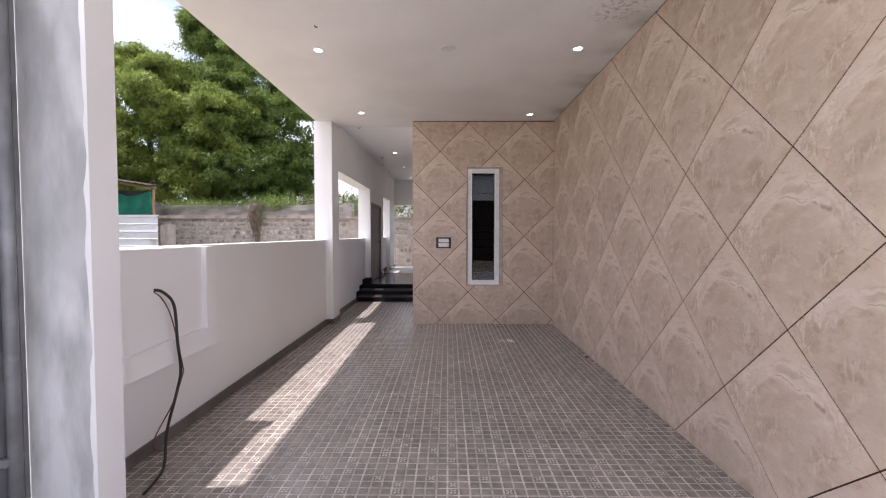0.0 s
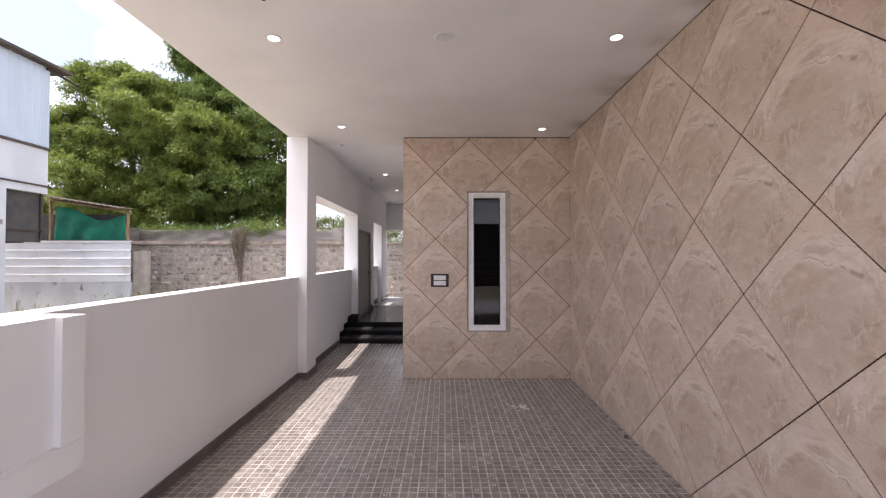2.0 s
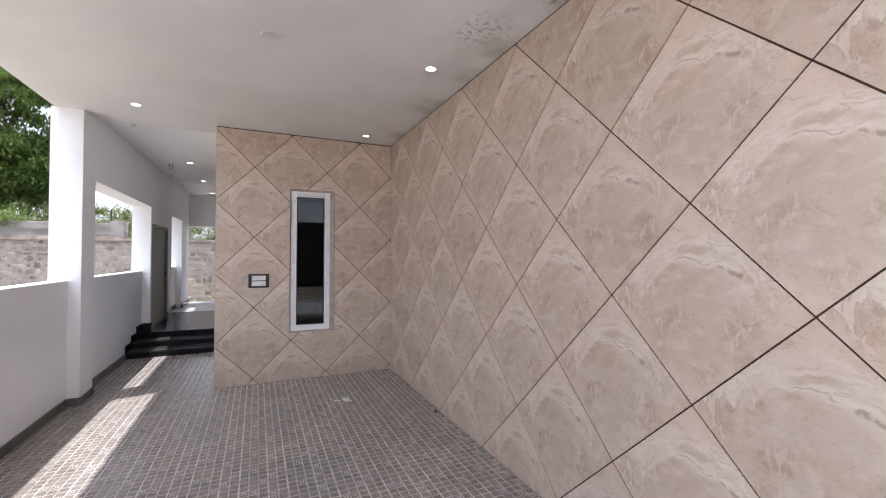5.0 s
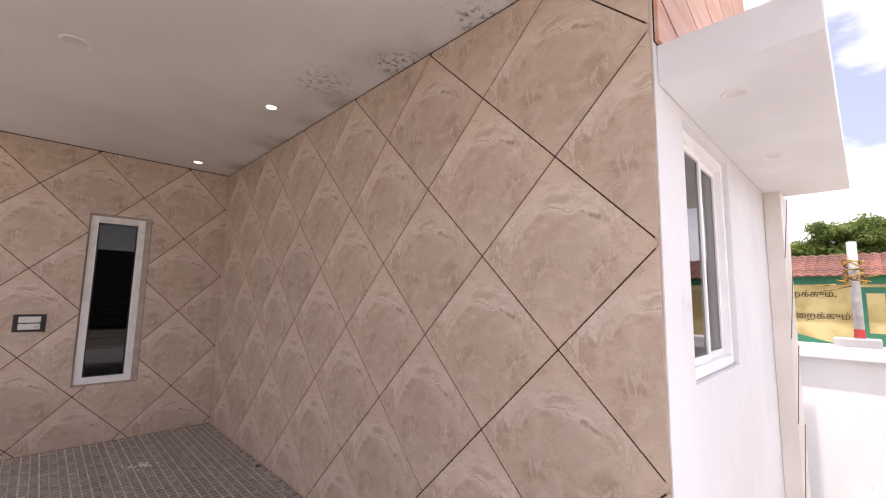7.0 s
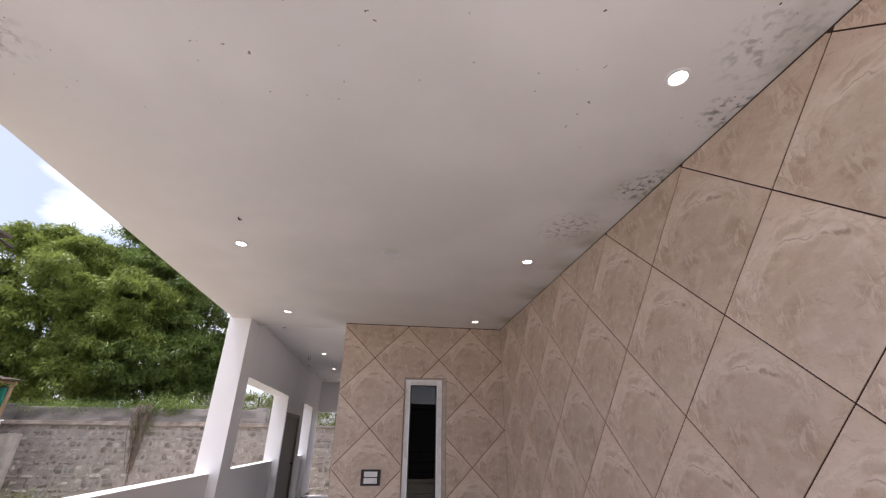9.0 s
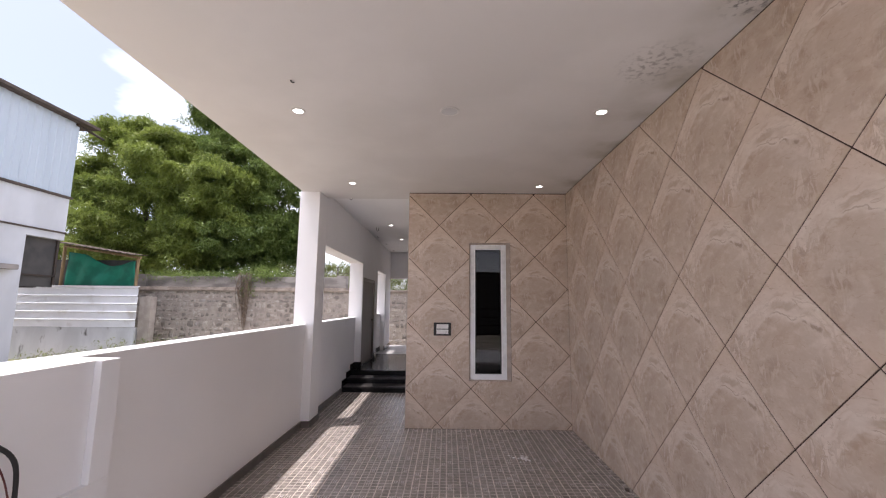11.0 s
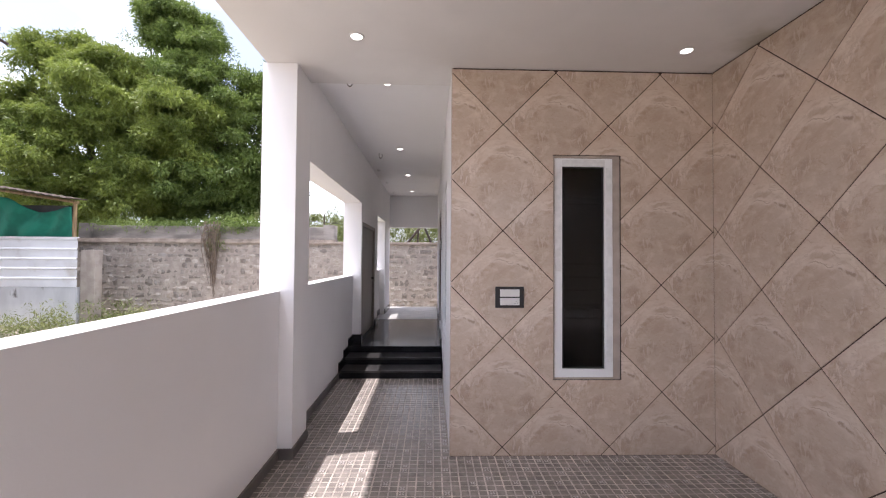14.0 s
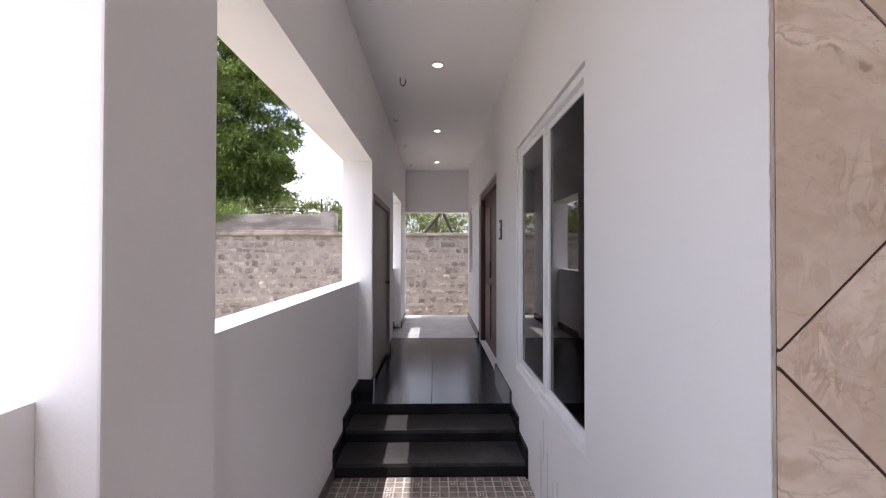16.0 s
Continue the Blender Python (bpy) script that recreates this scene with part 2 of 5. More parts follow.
def damp_ceiling():
    """White ceiling paint with damp blooms, mould and flaked spots along the tiled wall."""
    m = material("ceiling_paint", (0.76, 0.735, 0.715), 0.75, second=(0.70, 0.675, 0.655), scale=1.1, bump=0.05, bump_scale=160)
    n, l = m.node_tree.nodes, m.node_tree.links
    b = n["Principled BSDF"]
    base = b.inputs["Base Color"].links[0].from_socket
    co = n.new("ShaderNodeTexCoord")
    sep = n.new("ShaderNodeSeparateXYZ")
    l.new(co.outputs["Object"], sep.inputs[0])

    def math_node(op, a, c):
        x = n.new("ShaderNodeMath")
        x.operation, x.use_clamp = op, op == "MULTIPLY"
        for i, v in enumerate((a, c)):
            if isinstance(v, (int, float)):
                x.inputs[i].default_value = v
            else:
                l.new(v, x.inputs[i])
        return x.outputs[0]

    def spread(v, lo, hi, a=0.0, c=1.0):
        r = n.new("ShaderNodeMapRange")
        r.inputs["From Min"].default_value, r.inputs["From Max"].default_value = lo, hi
        r.inputs["To Min"].default_value, r.inputs["To Max"].default_value = a, c
        l.new(v, r.inputs["Value"])
        return r.outputs["Result"]

    def noise_of(scale, detail):
        t = n.new("ShaderNodeTexNoise")
        t.inputs["Scale"].default_value, t.inputs["Detail"].default_value = scale, detail
        l.new(co.outputs["Object"], t.inputs["Vector"])
        return t.outputs["Fac"]

    def patch(x, y, radius):
        v = n.new("ShaderNodeVectorMath")
        v.operation = "DISTANCE"
        v.inputs[1].default_value = (x, y, 3.08)
        l.new(co.outputs["Object"], v.inputs[0])
        return spread(v.outputs["Value"], radius, radius * 0.35)

    def tint(a, bcol, fac):
        x = n.new("ShaderNodeMix")
        x.data_type = "RGBA"
        l.new(a, x.inputs["A"])
        x.inputs["B"].default_value = (*bcol, 1)
        l.new(fac, x.inputs["Factor"])
        return x.outputs["Result"]

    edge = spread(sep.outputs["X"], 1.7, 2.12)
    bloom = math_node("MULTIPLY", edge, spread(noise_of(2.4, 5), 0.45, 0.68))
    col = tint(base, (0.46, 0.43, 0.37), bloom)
    flakes = spread(noise_of(24, 7), 0.5, 0.63)
    for x, y, radius in ((1.84, -3.05, 0.28), (2.02, -3.6, 0.15), (2.08, -3.72, 0.13), (1.98, -4.65, 0.24), (2.08, -4.3, 0.15), (-1.1, -4.28, 0.2), (2.05, -5.15, 0.18)):
        dark = (0.17, 0.16, 0.15) if radius < 0.16 else (0.44, 0.42, 0.40)
        col = tint(col, dark, math_node("MULTIPLY", patch(x, y, radius), flakes))
    speck_zone = spread(sep.outputs["Y"], -3.7, -4.5)
    specks = math_node("MULTIPLY", speck_zone, spread(noise_of(31, 1), 0.775, 0.79))
    col = tint(col, (0.12, 0.1, 0.09), specks)
    l.new(col, b.inputs["Base Color"])
    return m


M = {
    "paint": material("white_wall_paint", (0.85, 0.835, 0.835), 0.55, second=(0.82, 0.805, 0.805), scale=0.9, bump=0.06, bump_scale=120,
                      stain=(0.76, 0.74, 0.73), stain_scale=0.7, stain_low=0.62, stain_high=0.85),
    "ceiling": damp_ceiling(),
    # near black for the added wall across the street, to darken window reflections
    "far_wall": material("dark_blocker_wall", (0.075, 0.06, 0.056), 0.9, second=(0.05, 0.042, 0.04), scale=2.5, bump=0.3, bump_scale=20),
    # white paint darkened to offset overbright light on the front; stains are dirt
    "front": material("toned_down_stained_front_paint", (0.72, 0.725, 0.74), 0.65, second=(0.66, 0.66, 0.67), scale=1.6, bump=0.1, bump_scale=60,
                      stain=(0.46, 0.45, 0.44), stain_scale=4.0, stain_low=0.68, stain_high=0.8, stretch=(1, 1, 0.6)),
    "cement": material("raw_cement_plaster", (0.46, 0.455, 0.46), 0.85, second=(0.36, 0.35, 0.35), scale=2.0, bump=0.35, bump_scale=40,
                       stain=(0.62, 0.62, 0.63), stain_scale=1.4, stretch=(1, 1, 0.35)),
    "onyx": marble(),
    "joint": material("dark_tile_joint", (0.045, 0.02, 0.012), 0.8),
    "pad": material("parking_tile_face", (0.285, 0.252, 0.228), 0.22, second=(0.195, 0.17, 0.153), scale=9, bump=0.12, bump_scale=150,
                    stain=(0.33, 0.30, 0.28), stain_scale=2.2, stain_low=0.5, stain_high=0.75, vary=0.08),
    "groove": material("parking_tile_groove", (0.60, 0.525, 0.465), 0.75, second=(0.34, 0.295, 0.262), scale=14, bump=0.2, vary=0.1),
    "mark": material("parking_tile_mark", (0.56, 0.52, 0.49), 0.6, second=(0.38, 0.345, 0.32), scale=60),
    "granite": material("polished_black_granite", (0.013, 0.013, 0.015), 0.17, second=(0.042, 0.042, 0.046), scale=170, detail=2, low=0.52, high=0.66,
                        stain=(0.04, 0.04, 0.042), stain_scale=2.5, stain_low=0.55, stain_high=0.8, bump=0.10, bump_scale=40),
    "skirt": material("brown_grey_skirting", (0.16, 0.138, 0.126), 0.45, second=(0.12, 0.103, 0.095), scale=7, bump=0.1),
    "pale_tile": material("pale_floor_tile", (0.44, 0.42, 0.40), 0.5, second=(0.36, 0.345, 0.33), scale=5, bump=0.1),
    "upvc": material("white_window_profile", (0.88, 0.88, 0.88), 0.3, second=(0.84, 0.84, 0.845), scale=4),
    "film": material("grey_protective_film", (0.73, 0.725, 0.72), 0.35, second=(0.82, 0.815, 0.81), scale=16, bump=0.15, bump_scale=50),
    "gasket": material("black_gasket", (0.02, 0.02, 0.02), 0.6),
    "wood": material("dark_red_brown_wood", (0.12, 0.042, 0.028), 0.4, second=(0.07, 0.026, 0.018), scale=3, stretch=(14, 14, 0.7), detail=6, bump=0.1),
    "door_grey": material("grey_brown_door_paint", (0.29, 0.255, 0.22), 0.5, second=(0.25, 0.22, 0.19), scale=3, stretch=(8, 8, 0.5), bump=0.05),
    "steel": material("weathered_grey_steel", (0.23, 0.235, 0.245), 0.55, 0.3, second=(0.16, 0.16, 0.17), scale=5, stain=(0.42, 0.42, 0.43), stain_scale=2.5, bump=0.15),
    "iron": material("dark_iron", (0.06, 0.055, 0.05), 0.6, 0.5, second=(0.09, 0.06, 0.045), scale=20),
    "black": material("black_plastic", (0.022, 0.018, 0.017), 0.45),
    "white_plastic": material("white_switch_plastic", (0.78, 0.76, 0.74), 0.35),
    "cable": material("black_cable_sheath", (0.02, 0.018, 0.018), 0.5),
    "red_wire": material("dark_red_wire", (0.12, 0.03, 0.025), 0.5),
    "led": glow("warm_white_led", (1.0, 0.93, 0.82), 6.0),
    "mortar": material("stone_wall_mortar", (0.41, 0.36, 0.315), 0.95, second=(0.33, 0.285, 0.25), scale=5, bump=0.6, bump_scale=30),
    "stone": material("rubble_stone", (0.37, 0.333, 0.295), 0.9, second=(0.265, 0.228, 0.195), scale=7, bump=0.6, bump_scale=35,
                      stain=(0.43, 0.40, 0.375), stain_scale=2, vary=0.38, coords="Generated"),
    "stone_far": material("rubble_stone_far", (0.37, 0.333, 0.295), 0.9, second=(0.265, 0.228, 0.195), scale=7, bump=0.6, bump_scale=35,
                          stain=(0.43, 0.40, 0.375), stain_scale=2, island=0.38),
    "old_plaster": material("weathered_wall_plaster", (0.33, 0.30, 0.275), 0.95, second=(0.20, 0.18, 0.165), scale=2.6, bump=0.5, bump_scale=25,
                            stain=(0.12, 0.11, 0.10), stain_scale=1.6, stain_low=0.55, stain_high=0.75, stretch=(0.5, 0.5, 1.6)),
    "coping": material("coping_stone", (0.38, 0.32, 0.27), 0.9, second=(0.26, 0.215, 0.18), scale=4, bump=0.4, bump_scale=30),
    "tin": material("white_profiled_sheet", (0.86, 0.87, 0.90), 0.4, second=(0.80, 0.81, 0.84), scale=2, stain=(0.6, 0.58, 0.56), stain_scale=1.5),
    "blue_tin": material("pale_blue_profiled_sheet", (0.50, 0.565, 0.625), 0.45, second=(0.45, 0.515, 0.575), scale=0.8, stretch=(1, 1, 0.2)),
    "shabby": material("whitewashed_block_wall", (0.62, 0.63, 0.65), 0.85, second=(0.54, 0.55, 0.57), scale=2, bump=0.3, bump_scale=30,
                       stain=(0.13, 0.12, 0.12), stain_scale=2.2, stain_low=0.63, stain_high=0.70, stretch=(1.6, 1.6, 0.6)),
    "cloth": material("green_shade_cloth", (0.012, 0.20, 0.125), 0.85, second=(0.008, 0.135, 0.085), scale=2.5, bump=0.2, bump_scale=200),
    "timber": material("raw_timber", (0.34, 0.235, 0.12), 0.8, second=(0.22, 0.15, 0.08), scale=4, stretch=(6, 6, 0.6)),
    "rust_roof": material("rusty_sheet_roof", (0.075, 0.055, 0.045), 0.8, 0.2, second=(0.11, 0.085, 0.07), scale=5, bump=0.2),
    # dark screen colour, also used for sheets that stand for deep shade
    "shade_dark": material("dark_screen_and_shade", (0.055, 0.052, 0.05), 0.8, second=(0.075, 0.07, 0.065), scale=3),
    "plank": material("orange_composite_plank", (0.60, 0.37, 0.28), 0.5, second=(0.53, 0.28, 0.19), scale=2, stretch=(1, 1, 9), bump=0.1, vary=0.08),
    "roof_tile": material("red_clay_roof_tile", (0.21, 0.085, 0.06), 0.85, second=(0.12, 0.05, 0.04), scale=3, bump=0.3, vary=0.2),
    "ochre": material("yellow_painted_wall", (0.60, 0.50, 0.24), 0.8, second=(0.43, 0.34, 0.14), scale=1.2, stain=(0.4, 0.34, 0.2), stain_scale=1.0),
    "green_paint": material("green_wall_paint", (0.03, 0.22, 0.13), 0.7, second=(0.035, 0.18, 0.11), scale=2),
    "letter": material("dark_brown_lettering", (0.06, 0.035, 0.02), 0.8),
    "pole": material("galvanised_pole", (0.50, 0.50, 0.50), 0.5, 0.2, second=(0.40, 0.39, 0.38), scale=12),
    "red": material("red_band_paint", (0.45, 0.04, 0.04), 0.6),
    "wire": material("yellow_wire_coil", (0.45, 0.27, 0.04), 0.6, second=(0.10, 0.06, 0.03), scale=25),
    "ground": material("dry_earth", (0.42, 0.365, 0.30), 0.95, second=(0.33, 0.285, 0.23), scale=1.5, bump=0.5, bump_scale=12,
                       stain=(0.16, 0.17, 0.08), stain_scale=0.5, stain_low=0.5, stain_high=0.62),
    "bark": material("tree_bark", (0.11, 0.085, 0.065), 0.9, second=(0.07, 0.052, 0.04), scale=8, stretch=(1, 1, 0.3), bump=0.6, bump_scale=20),
    # indoor shade put into the colour, so rooms behind the glass stay black
    "inside": material("room_shade_colour", (0.06, 0.053, 0.05), 0.8, second=(0.045, 0.04, 0.037), scale=2),
    "splash": material("dried_white_paint_splash", (0.78, 0.77, 0.76), 0.6),
    "dry_vine": material("dry_vine_stems", (0.20, 0.15, 0.11), 0.9, second=(0.12, 0.09, 0.07), scale=10),
}


def glass_material():
    m = bpy.data.materials.new("tinted_glass")
    m.use_nodes = True
    b = m.node_tree.nodes["Principled BSDF"]
    b.inputs["Base Color"].default_value = (0.05, 0.05, 0.053, 1)
    b.inputs["Roughness"].default_value, b.inputs["IOR"].default_value = 0.01, 1.38
    b.inputs["Transmission Weight"].default_value = 1.0
    return m


def leaf_material(name, dark, light):
    m = bpy.data.materials.new(name)
    m.use_nodes = True
    n, l = m.node_tree.nodes, m.node_tree.links
    b = n["Principled BSDF"]
    b.inputs["Roughness"].default_value = 0.5
    b.inputs["Specular IOR Level"].default_value = 0.3
    geo, co = n.new("ShaderNodeNewGeometry"), n.new("ShaderNodeTexCoord")
    t = n.new("ShaderNodeTexNoise")
    t.inputs["Scale"].default_value, t.inputs["Detail"].default_value = 0.7, 3
    l.new(co.outputs["Object"], t.inputs["Vector"])
    mean = n.new("ShaderNodeMath")
    mean.operation = "MULTIPLY_ADD"
    mean.inputs[1].default_value = 0.4
    l.new(geo.outputs["Random Per Island"], mean.inputs[0])
    r0 = n.new("ShaderNodeMapRange")
    r0.inputs["From Min"].default_value, r0.inputs["From Max"].default_value = 0.3, 0.7
    r0.inputs["To Max"].default_value = 0.6
    l.new(t.outputs["Fac"], r0.inputs["Value"])
    l.new(r0.outputs["Result"], mean.inputs[2])
    x = n.new("ShaderNodeMix")
    x.data_type = "RGBA"
    x.inputs["A"].default_value, x.inputs["B"].default_value = (*dark, 1), (*light, 1)
    l.new(mean.outputs[0], x.inputs["Factor"])
    l.new(x.outputs["Result"], b.inputs["Base Color"])
    tr = n.new("ShaderNodeBsdfTranslucent")
    l.new(x.outputs["Result"], tr.inputs["Color"])
    ms = n.new("ShaderNodeMixShader")
    ms.inputs[0].default_value = 0.35
    l.new(b.outputs[0], ms.inputs[1])
    l.new(tr.outputs[0], ms.inputs[2])
    l.new(ms.outputs[0], n["Material Output"].inputs["Surface"])
    return m


M["tread"] = material("honed_black_granite", (0.028, 0.026, 0.026), 0.4, second=(0.055, 0.052, 0.05), scale=90, detail=3, low=0.45, high=0.65,
                      stain=(0.085, 0.08, 0.08), stain_scale=3, stain_low=0.55, stain_high=0.75, bump=0.15, bump_scale=60)
M["render_brown"] = material("brown_grey_reveal_render", (0.50, 0.42, 0.355), 0.85, second=(0.40, 0.335, 0.285), scale=6, bump=0.3, bump_scale=60)
M["primer"] = material("pale_cement", (0.68, 0.675, 0.68), 0.8, second=(0.56, 0.555, 0.56), scale=1.8, bump=0.3, bump_scale=35,
                       stain=(0.70, 0.70, 0.72), stain_scale=1.4, stretch=(1, 1, 0.35))
M["hut_white"] = material("neighbour_white_paint", (0.60, 0.615, 0.64), 0.8, second=(0.54, 0.555, 0.575), scale=1.5, bump=0.1, bump_scale=30,
                          stain=(0.5, 0.49, 0.48), stain_scale=1.2, stain_low=0.66, stain_high=0.8, stretch=(1, 1, 0.5))
M["streak"] = material("grey_damp_streak", (0.73, 0.715, 0.71), 0.8, second=(0.67, 0.655, 0.65), scale=20)
M["pillar"] = material("bare_grey_cement", (0.51, 0.51, 0.515), 0.8, second=(0.40, 0.40, 0.40), scale=8, bump=0.3, bump_scale=35,
                       stain=(0.63, 0.63, 0.635), stain_scale=5, stain_low=0.48, stain_high=0.62, stretch=(1, 1, 0.35))
M["cream"] = material("cream_tile", (0.70, 0.655, 0.61), 0.4, second=(0.64, 0.59, 0.54), scale=3)
M["glass"] = glass_material()
for key, level in (("tread", 0.22), ("granite", 0.16)):
    M[key].node_tree.nodes["Principled BSDF"].inputs["Specular IOR Level"].default_value = level
M["leaf_light"] = leaf_material("feathery_bright_leaves", (0.075, 0.115, 0.024), (0.325, 0.39, 0.085))
M["leaf_dark"] = leaf_material("feathery_deep_leaves", (0.055, 0.095, 0.024), (0.26, 0.34, 0.085))
M["leaf_weed"] = leaf_material("weed_leaves", (0.11, 0.14, 0.045), (0.30, 0.32, 0.13))


# ---- mesh helpers ----
def box(bm, x0, x1, y0, y1, z0, z1, bevel=0.0, mat=0):
    made = bmesh.ops.create_cube(bm, size=1.0)["verts"]
    for v in made:
        v.co = Vector((x0 + (v.co.x + 0.5) * (x1 - x0), y0 + (v.co.y + 0.5) * (y1 - y0), z0 + (v.co.z + 0.5) * (z1 - z0)))
    faces = {f for v in made for f in v.link_faces}
    for f in faces:
        f.material_index = mat
    if bevel:
        edges = list({e for v in made for e in v.link_edges})
        bmesh.ops.bevel(bm, geom=edges, offset=bevel, segments=2, profile=0.7, affect="EDGES")


def boxes(*rows, bevel=0.0):
    bm = bmesh.new()
    for r in rows:
        box(bm, *r, bevel=bevel)
    return bm


def cyl(bm, a, b, r0, r1=None, sides=14):
    a, b = Vector(a), Vector(b)
    r1 = r0 if r1 is None else r1
    turn = (b - a).to_track_quat("Z", "Y").to_matrix()
    rings = []
    for p, r in ((a, r0), (b, r1)):
        rings.append([bm.verts.new(p + turn @ Vector((r * math.cos(2 * math.pi * i / sides), r * math.sin(2 * math.pi * i / sides), 0))) for i in range(sides)])
    for i in range(sides):
        bm.faces.new((rings[0][i], rings[0][(i + 1) % sides], rings[1][(i + 1) % sides], rings[1][i]))
    bm.faces.new(list(reversed(rings[0])))
    bm.faces.new(rings[1])


def tube(points, radius, sides=8, ends=None):
    """A tube along a smooth line through the points; ends: another radius at the last point."""
    pts = [Vector(p) for p in points]
    line = []
    for i in range(len(pts) - 1):
        p0, p1, p2, p3 = pts[max(i - 1, 0)], pts[i], pts[i + 1], pts[min(i + 2, len(pts) - 1)]
        for k in range(6):
            t = k / 6
            line.append(0.5 * (2 * p1 + (p2 - p0) * t + (2 * p0 - 5 * p1 + 4 * p2 - p3) * t * t + (3 * p1 - p0 - 3 * p2 + p3) * t ** 3))
    line.append(pts[-1])
    bm, rings = bmesh.new(), []
    for i, p in enumerate(line):
        way = (line[min(i + 1, len(line) - 1)] - line[max(i - 1, 0)]).normalized()
        turn = way.to_track_quat("Z", "Y").to_matrix()
        r = radius + ((ends if ends is not None else radius) - radius) * i / (len(line) - 1)
        rings.append([bm.verts.new(p + turn @ Vector((r * math.cos(2 * math.pi * j / sides), r * math.sin(2 * math.pi * j / sides), 0))) for j in range(sides)])
    for a, b in zip(rings, rings[1:]):
        for j in range(sides):
            bm.faces.new((a[j], a[(j + 1) % sides], b[(j + 1) % sides], b[j]))
    bm.faces.new(list(reversed(rings[0])))
    bm.faces.new(rings[-1])
    return bm


def mesh_of(name, bm, mats, smooth=False):
    bmesh.ops.recalc_face_normals(bm, faces=bm.faces)
    me = bpy.data.meshes.new(name)
    if smooth:
        for f in bm.faces:
            f.smooth = True
    bm.to_mesh(me)
    bm.free()
    for m in mats if isinstance(mats, (list, tuple)) else [mats]:
        me.materials.append(m)
    return me


def part(name, bm, mats, parent=None, label="", smooth=False):
    ob = new(name, mesh_of(name, bm, mats, smooth))
    if parent:
        ob.parent = parent
    return tagged(ob, label)


def thing(name, label, category, group="", kind="", at=None):
    ob = new(name)
    ob.empty_display_size = 0.1
    if at is not None:
        ob.matrix_world = at
    return tagged(ob, label, category, group, kind)


def structure(name, bm, mats, label, category):
    return tagged(part(name, bm, mats), label, category, kind="structure")


def wall_bm(along, a0, a1, t0, t1, z0, z1, openings=()):
    """A wall along 'x' or 'y' from a0 to a1, from t0 to t1 through its thickness, with rectangular openings (a, a, z, z)."""
    us = sorted({a0, a1, *[u for o in openings for u in o[:2]]})
    zs = sorted({z0, z1, *[z for o in openings for z in o[2:]]})
    us, zs = [u for u in us if a0 <= u <= a1], [z for z in zs if z0 <= z <= z1]
    solid = {}
    for i in range(len(us) - 1):
        for j in range(len(zs) - 1):
            mu, mz = (us[i] + us[i + 1]) / 2, (zs[j] + zs[j + 1]) / 2
            solid[i, j] = not any(o[0] < mu < o[1] and o[2] < mz < o[3] for o in openings)
    bm, cache = bmesh.new(), {}

    def v(u, t, z):
        if (u, t, z) not in cache:
            cache[u, t, z] = bm.verts.new((u, t, z) if along == "x" else (t, u, z))
        return cache[u, t, z]

    for (i, j), s in solid.items():
        if not s:
            continue
        a, b, c, d = us[i], us[i + 1], zs[j], zs[j + 1]
        for t in (t0, t1):
            bm.faces.new((v(a, t, c), v(b, t, c), v(b, t, d), v(a, t, d)))
        if not solid.get((i - 1, j)):
            bm.faces.new((v(a, t0, c), v(a, t1, c), v(a, t1, d), v(a, t0, d)))
        if not solid.get((i + 1, j)):
            bm.faces.new((v(b, t0, c), v(b, t1, c), v(b, t1, d), v(b, t0, d)))
        if not solid.get((i, j - 1)):
            bm.faces.new((v(a, t0, c), v(b, t0, c), v(b, t1, c), v(a, t1, c)))
        if not solid.get((i, j + 1)):
            bm.faces.new((v(a, t0, d), v(b, t0, d), v(b, t1, d), v(a, t1, d)))
    return bm


# ---- large structure ----
ZC, ZV, ZL = 3.08, 3.15, 0.29            # porch ceiling, veranda ceiling, veranda floor
structure("ground", boxes((-400, 400, -400, 400, -0.6, -0.3)), M["ground"], "dry earth ground with sparse green patches", "ground")
floor = structure("floor_1", boxes((-1.34, 2.14, -6.0, 0.0, -0.29, -0.012), (-1.34, 0.0, 0.0, 2.10, -0.29, -0.012)), M["groove"],
                  "porch floor of dark chequered parking tiles", "floor")
# added out of view: blocks low southern sky and keeps the panes dark
structure("opposite_wall", wall_bm("x", -2.0, 13.0, -20.6, -20.3, -0.3, 3.6), M["far_wall"], "added plain dark wall across the street, unseen, blocks low sky and darkens reflections", "wall")
# added out of view, kept pale to reflect sunlight onto the low walls
structure("ramp", boxes((-1.6, 2.6, -9.5, -6.0, -0.29, -0.06)), M["primer"], "added plain pale ramp before the porch, unseen, bounces sunlight inwards", "ramp")
landing = structure("floor_2", boxes((-1.34, 0.0, 2.71, 5.36, -0.29, ZL - 0.025)), M["joint"], "raised veranda floor under black granite slabs", "floor")
structure("floor_3", boxes((-1.34, 0.2, 5.36, 7.6, -0.29, ZL - 0.002)), M["pale_tile"], "pale grey tiled floor at the open veranda end", "floor")
# room floor carries the dark indoor-shade colour
structure("house_floor", boxes((0.2, 4.7, 0.2, 7.2, -0.29, 0.28), (2.3, 4.7, -5.0, 0.2, -0.29, 0.28)), M["inside"], "room floor behind the windows, coloured dark to stand for indoor shade", "floor")

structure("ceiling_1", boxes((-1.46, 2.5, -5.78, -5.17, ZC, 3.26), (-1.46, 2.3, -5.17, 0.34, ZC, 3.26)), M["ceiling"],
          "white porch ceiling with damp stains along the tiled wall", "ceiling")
structure("ceiling_2", boxes((-1.49, 0.2, 0.34, 7.4, ZV, 3.3)), M["paint"], "white painted veranda ceiling", "ceiling")
